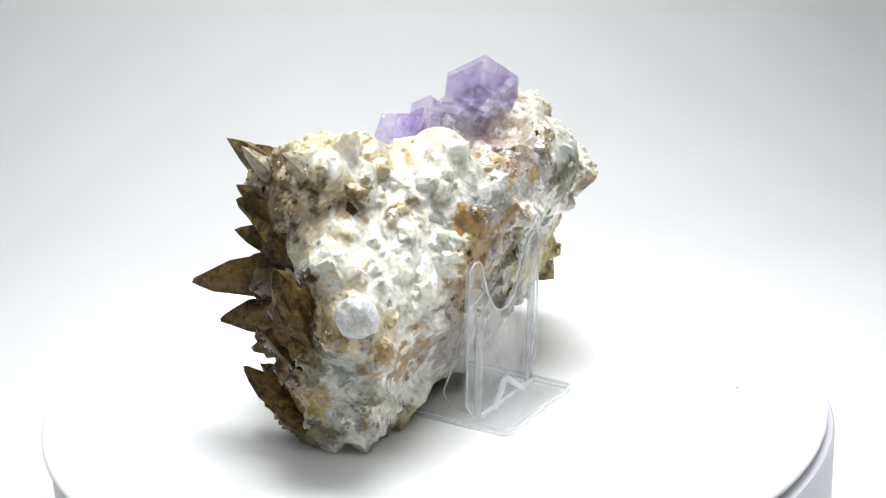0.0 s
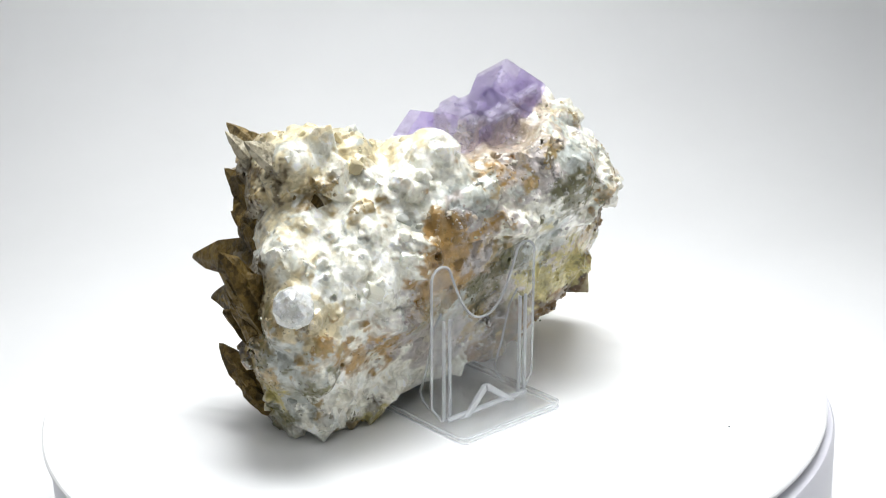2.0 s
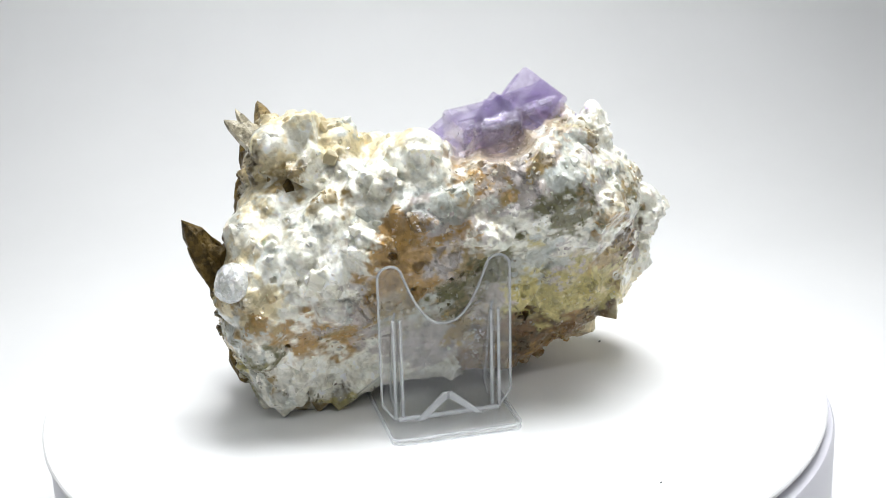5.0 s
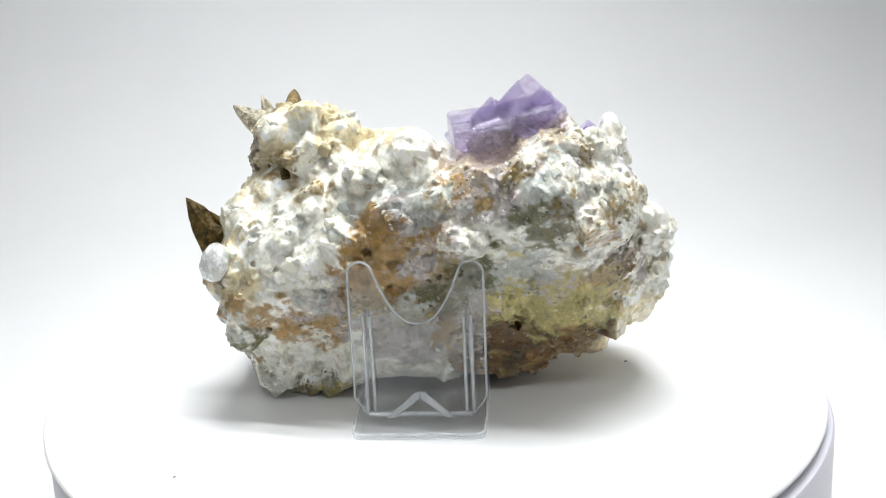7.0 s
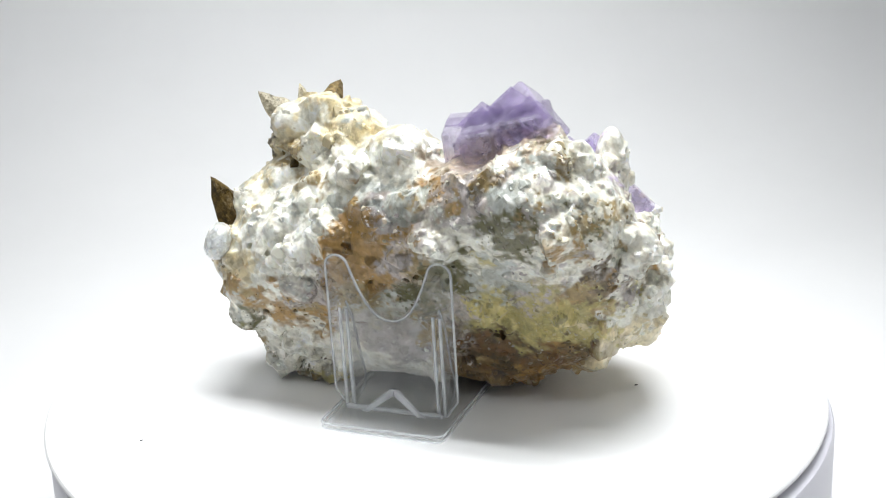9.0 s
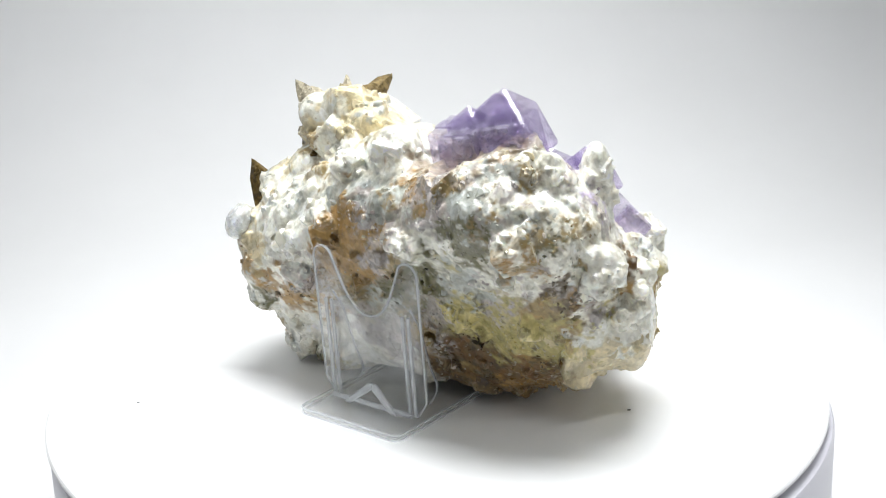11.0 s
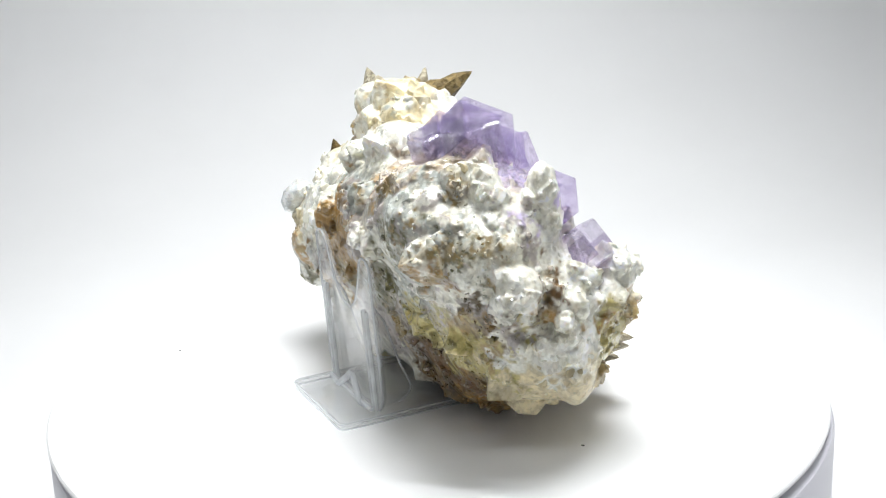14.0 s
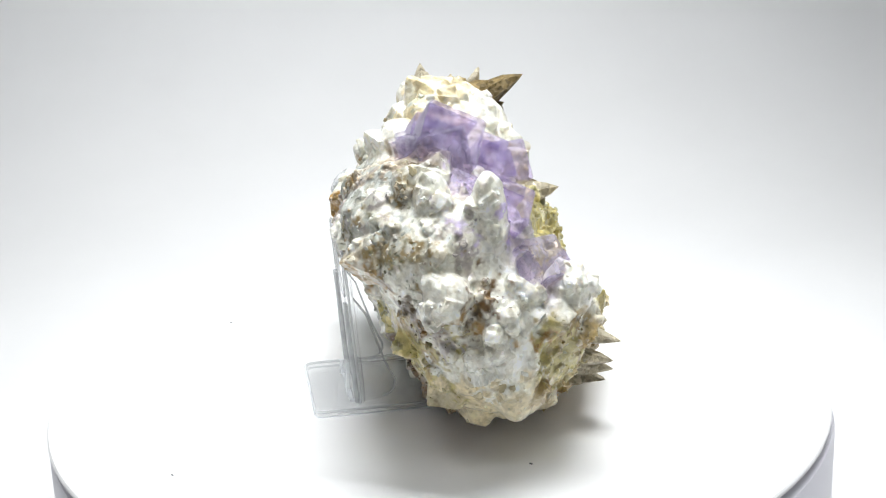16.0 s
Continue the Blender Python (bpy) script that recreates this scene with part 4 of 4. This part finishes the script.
spike((-50.4, 23.6, 21.3), (-45, 11, 9), 6.0, BROWN_SPIKE, "calcite_spike", BROWN, 7, 12)
spike((-40.3, 26.2, 17.5), (-40, 12, 12), 5.0, BROWN_SPIKE, "calcite_spike", BROWN, 8, 10)
spike((-55.0, 14.0, 34.0), (-46, 8, 24), 6.5, BROWN_SPIKE, "calcite_spike", BROWN, 9, 12)
spike((-48.1, 9.9, 74.5), (-37, 8, 65), 5.0, PALE_SPIKE, "calcite_spike", "grey tan dogtooth calcite crystal", 10, 6)
spike((-42.4, 25.0, 73.2), (-37, 18, 62), 4.0, PALE_SPIKE, "calcite_spike", "grey tan dogtooth calcite crystal", 11, 6)
spike((-6.5, 36.1, 48.2), (-9, 21, 45), 5.5, PALE_SPIKE, "calcite_spike", "grey tan dogtooth calcite crystal", 12, 8)
for k, (x, y, z) in enumerate(((36.8, 37.5, 21.8), (38, 35, 17.5), (35, 36, 14), (32, 35, 10), (40, 32, 25))):
    spike((x, y, z), (x - 8, y - 15, z + 2), 4.6, PALE_SPIKE, "calcite_spike", "tan serrated calcite crystal at the back", 13 + k, 6)
spike((45.4, 4.2, 69.6), (46, 4, 58), 3.4, SHARD["white"], "quartz_point", "white quartz point", 21, 5)


# ---- single blocks standing out of the rock ----
def block_mesh(seed, mat, name, soft=0.0):
    """An irregular broken cleavage block about 1 mm in radius: a leaning cube cut by random planes."""
    rnd = random.Random(seed)
    bm = bmesh.new()
    bmesh.ops.create_cube(bm, size=1.75)
    bm.transform(Matrix.Shear("XY", 4, (rnd.uniform(-0.3, 0.3), rnd.uniform(-0.3, 0.3))))
    for _ in range(18):
        n = Vector((rnd.gauss(0, 1), rnd.gauss(0, 1), rnd.gauss(0, 1))).normalized()
        cut = bmesh.ops.bisect_plane(bm, geom=bm.verts[:] + bm.edges[:] + bm.faces[:], plane_co=n * rnd.uniform(0.74, 1.0), plane_no=n, clear_outer=True)
        edges = [g for g in cut["geom_cut"] if isinstance(g, bmesh.types.BMEdge)]
        if edges:
            bmesh.ops.contextual_create(bm, geom=edges)
    if soft:
        bmesh.ops.bevel(bm, geom=bm.edges[:], offset=soft, segments=1, affect="EDGES")
    bmesh.ops.recalc_face_normals(bm, faces=bm.faces)
    bm.transform(Matrix.Scale(0.001, 4))
    return mesh_of(name, bm, mat)


BIG = {k: [block_mesh(40 + 5 * i + n, SHARD[k], "calcite_block", 0.03) for n in range(5)] for i, k in enumerate(sorted(SHARD))}


def round_quartz():
    """The round, many-faced clear crystal on the end of the rock."""
    bm = bmesh.new()
    bmesh.ops.create_icosphere(bm, subdivisions=2, radius=1)
    rnd = random.Random(5)
    for v in bm.verts:
        v.co *= rnd.uniform(0.93, 1.03)
    me_turn = Matrix.Translation((-0.0532, -0.0110, 0.0402)) @ Euler((0, radians(-70), radians(20))).to_matrix().to_4x4() @ Matrix.Diagonal((0.0053, 0.0053, 0.0036, 1))
    bm.transform(me_turn)
    part("round_quartz", bm, QUARTZ, specimen, "round clear grey quartz crystal")


round_quartz()


def crystal_crust():
    """Single crystal blocks bedded in the rock, and a joined crust of small ones on its sugary parts."""
    rnd = np.random.default_rng(21)
    normals = np.empty(len(rock_points) * 3, np.float32)
    matrix_me.vertices.foreach_get("normal", normals)
    normals = normals.reshape(-1, 3)
    order = rnd.permutation(len(rock_points))[:40000]
    tints, first, names = kinds_at(rock_points[order])
    cells, chosen, large = {}, [], 0
    for n, (k, f) in enumerate(zip(order, first)):
        p, kind = rock_points[k], names[f]
        if large < 90 and kind in ("white", "grey", "cream", "lilac"):
            r = rnd.uniform(1.35, 2.6)
        else:
            r = rnd.uniform(0.45, 1.0)
            if rnd.uniform() > BREAKS[kind][1]:
                continue
        if p[2] < 1.5 + r or (kind in ("white", "cream", "grey") and r < 1 and rnd.uniform() < 0.4):
            continue
        key = tuple((p // 3.0).astype(int))
        near = [c for i in (-1, 0, 1) for j in (-1, 0, 1) for l in (-1, 0, 1) for c in cells.get((key[0] + i, key[1] + j, key[2] + l), ())]
        if any(((p - q) ** 2).sum() < (0.62 * min(4, r + s)) ** 2 for q, s in near):
            continue
        before_stand = abs(p[0] + 4.5) < 18 + r and p[2] < 46
        if before_stand and p[1] - r < -19.5 + 0.2 * max(0, 31 - p[2]):
            continue
        cells.setdefault(key, []).append((p, r))
        chosen.append((r, n, k, kind))
        large += r > 1.3
    chosen.sort(key=lambda c: -c[0])
    shapes = []
    for s in range(24):
        me = block_mesh(300 + s, MATRIX, "crystal_shape")
        co = np.empty(len(me.vertices) * 3, np.float32)
        me.vertices.foreach_get("co", co)
        shapes.append((co.reshape(-1, 3) * 1000, [tuple(q.vertices) for q in me.polygons]))
        bpy.data.meshes.remove(me)
    grain_turn = {}
    verts, faces, shades, start = [], [], [], 0
    for rank, (r, n, k, kind) in enumerate(chosen):
        p, out = rock_points[k], normals[k]
        region = (*(p // 11.0).astype(int), kind)
        if region not in grain_turn:
            grain_turn[region] = spin_matrix()
        turn = grain_turn[region] if rnd.uniform() < 0.55 else spin_matrix()
        lean = Euler(rnd.uniform(-0.25, 0.25, 3))
        turn = np.array(lean.to_matrix()) @ turn
        size = r * rnd.uniform(0.7, 1.15, 3) * ((1.5, 0.8, 0.6) if kind in ("brown", "tan") else (1.0, 0.95, 0.85))
        at = p - out * r * rnd.uniform(0.62, 0.85)
        if r > 1.3:
            ob = linked("crystal_block", BIG[kind][rank % 5], specimen)
            ob.matrix_local = Matrix.LocRotScale(Vector(at) / 1000, Matrix(turn.tolist()).to_quaternion(), Vector(size))
            continue
        co, polys = shapes[rnd.integers(len(shapes))]
        placed = (co * size) @ turn.T + at
        verts.append(placed)
        faces.extend([tuple(v + start for v in q) for q in polys])
        start += len(co)
        frost = 0.5 * rnd.uniform() ** 3 if kind != "brown" else 0.0
        shade = (tints[n] * (1 - frost) + np.array(TINT["white"]) * frost) * rnd.uniform(0.78, 1.12) * (1 + rnd.normal(0, 0.02, 3))
        shades.append(np.repeat(np.clip(shade, 0.02, 0.93)[None], len(co), 0))
    me = bpy.data.meshes.new("crystal_crust")
    me.from_pydata((np.concatenate(verts) / 1000).tolist(), [], faces)
    layer = me.color_attributes.new("stain", "FLOAT_COLOR", "POINT")
    shades = np.concatenate(shades)
    layer.data.foreach_set("color", np.concatenate([shades, np.ones((len(shades), 1))], 1).ravel())
    me.materials.append(MATRIX)
    crust = linked("crystal_crust", me, specimen, "crust of small broken calcite and quartz crystals")
    tagged(crust, kind="stuff")


crystal_crust()


def motions():
    rows = [(t, pose(0, 0, 0, 0, 0, SPIN * (t - 7.0))) for t in (0.0, 4.0, 8.0, 12.0, 16.0)]
    for thing in (disc, stand, specimen):
        walk(thing, rows)


motions()
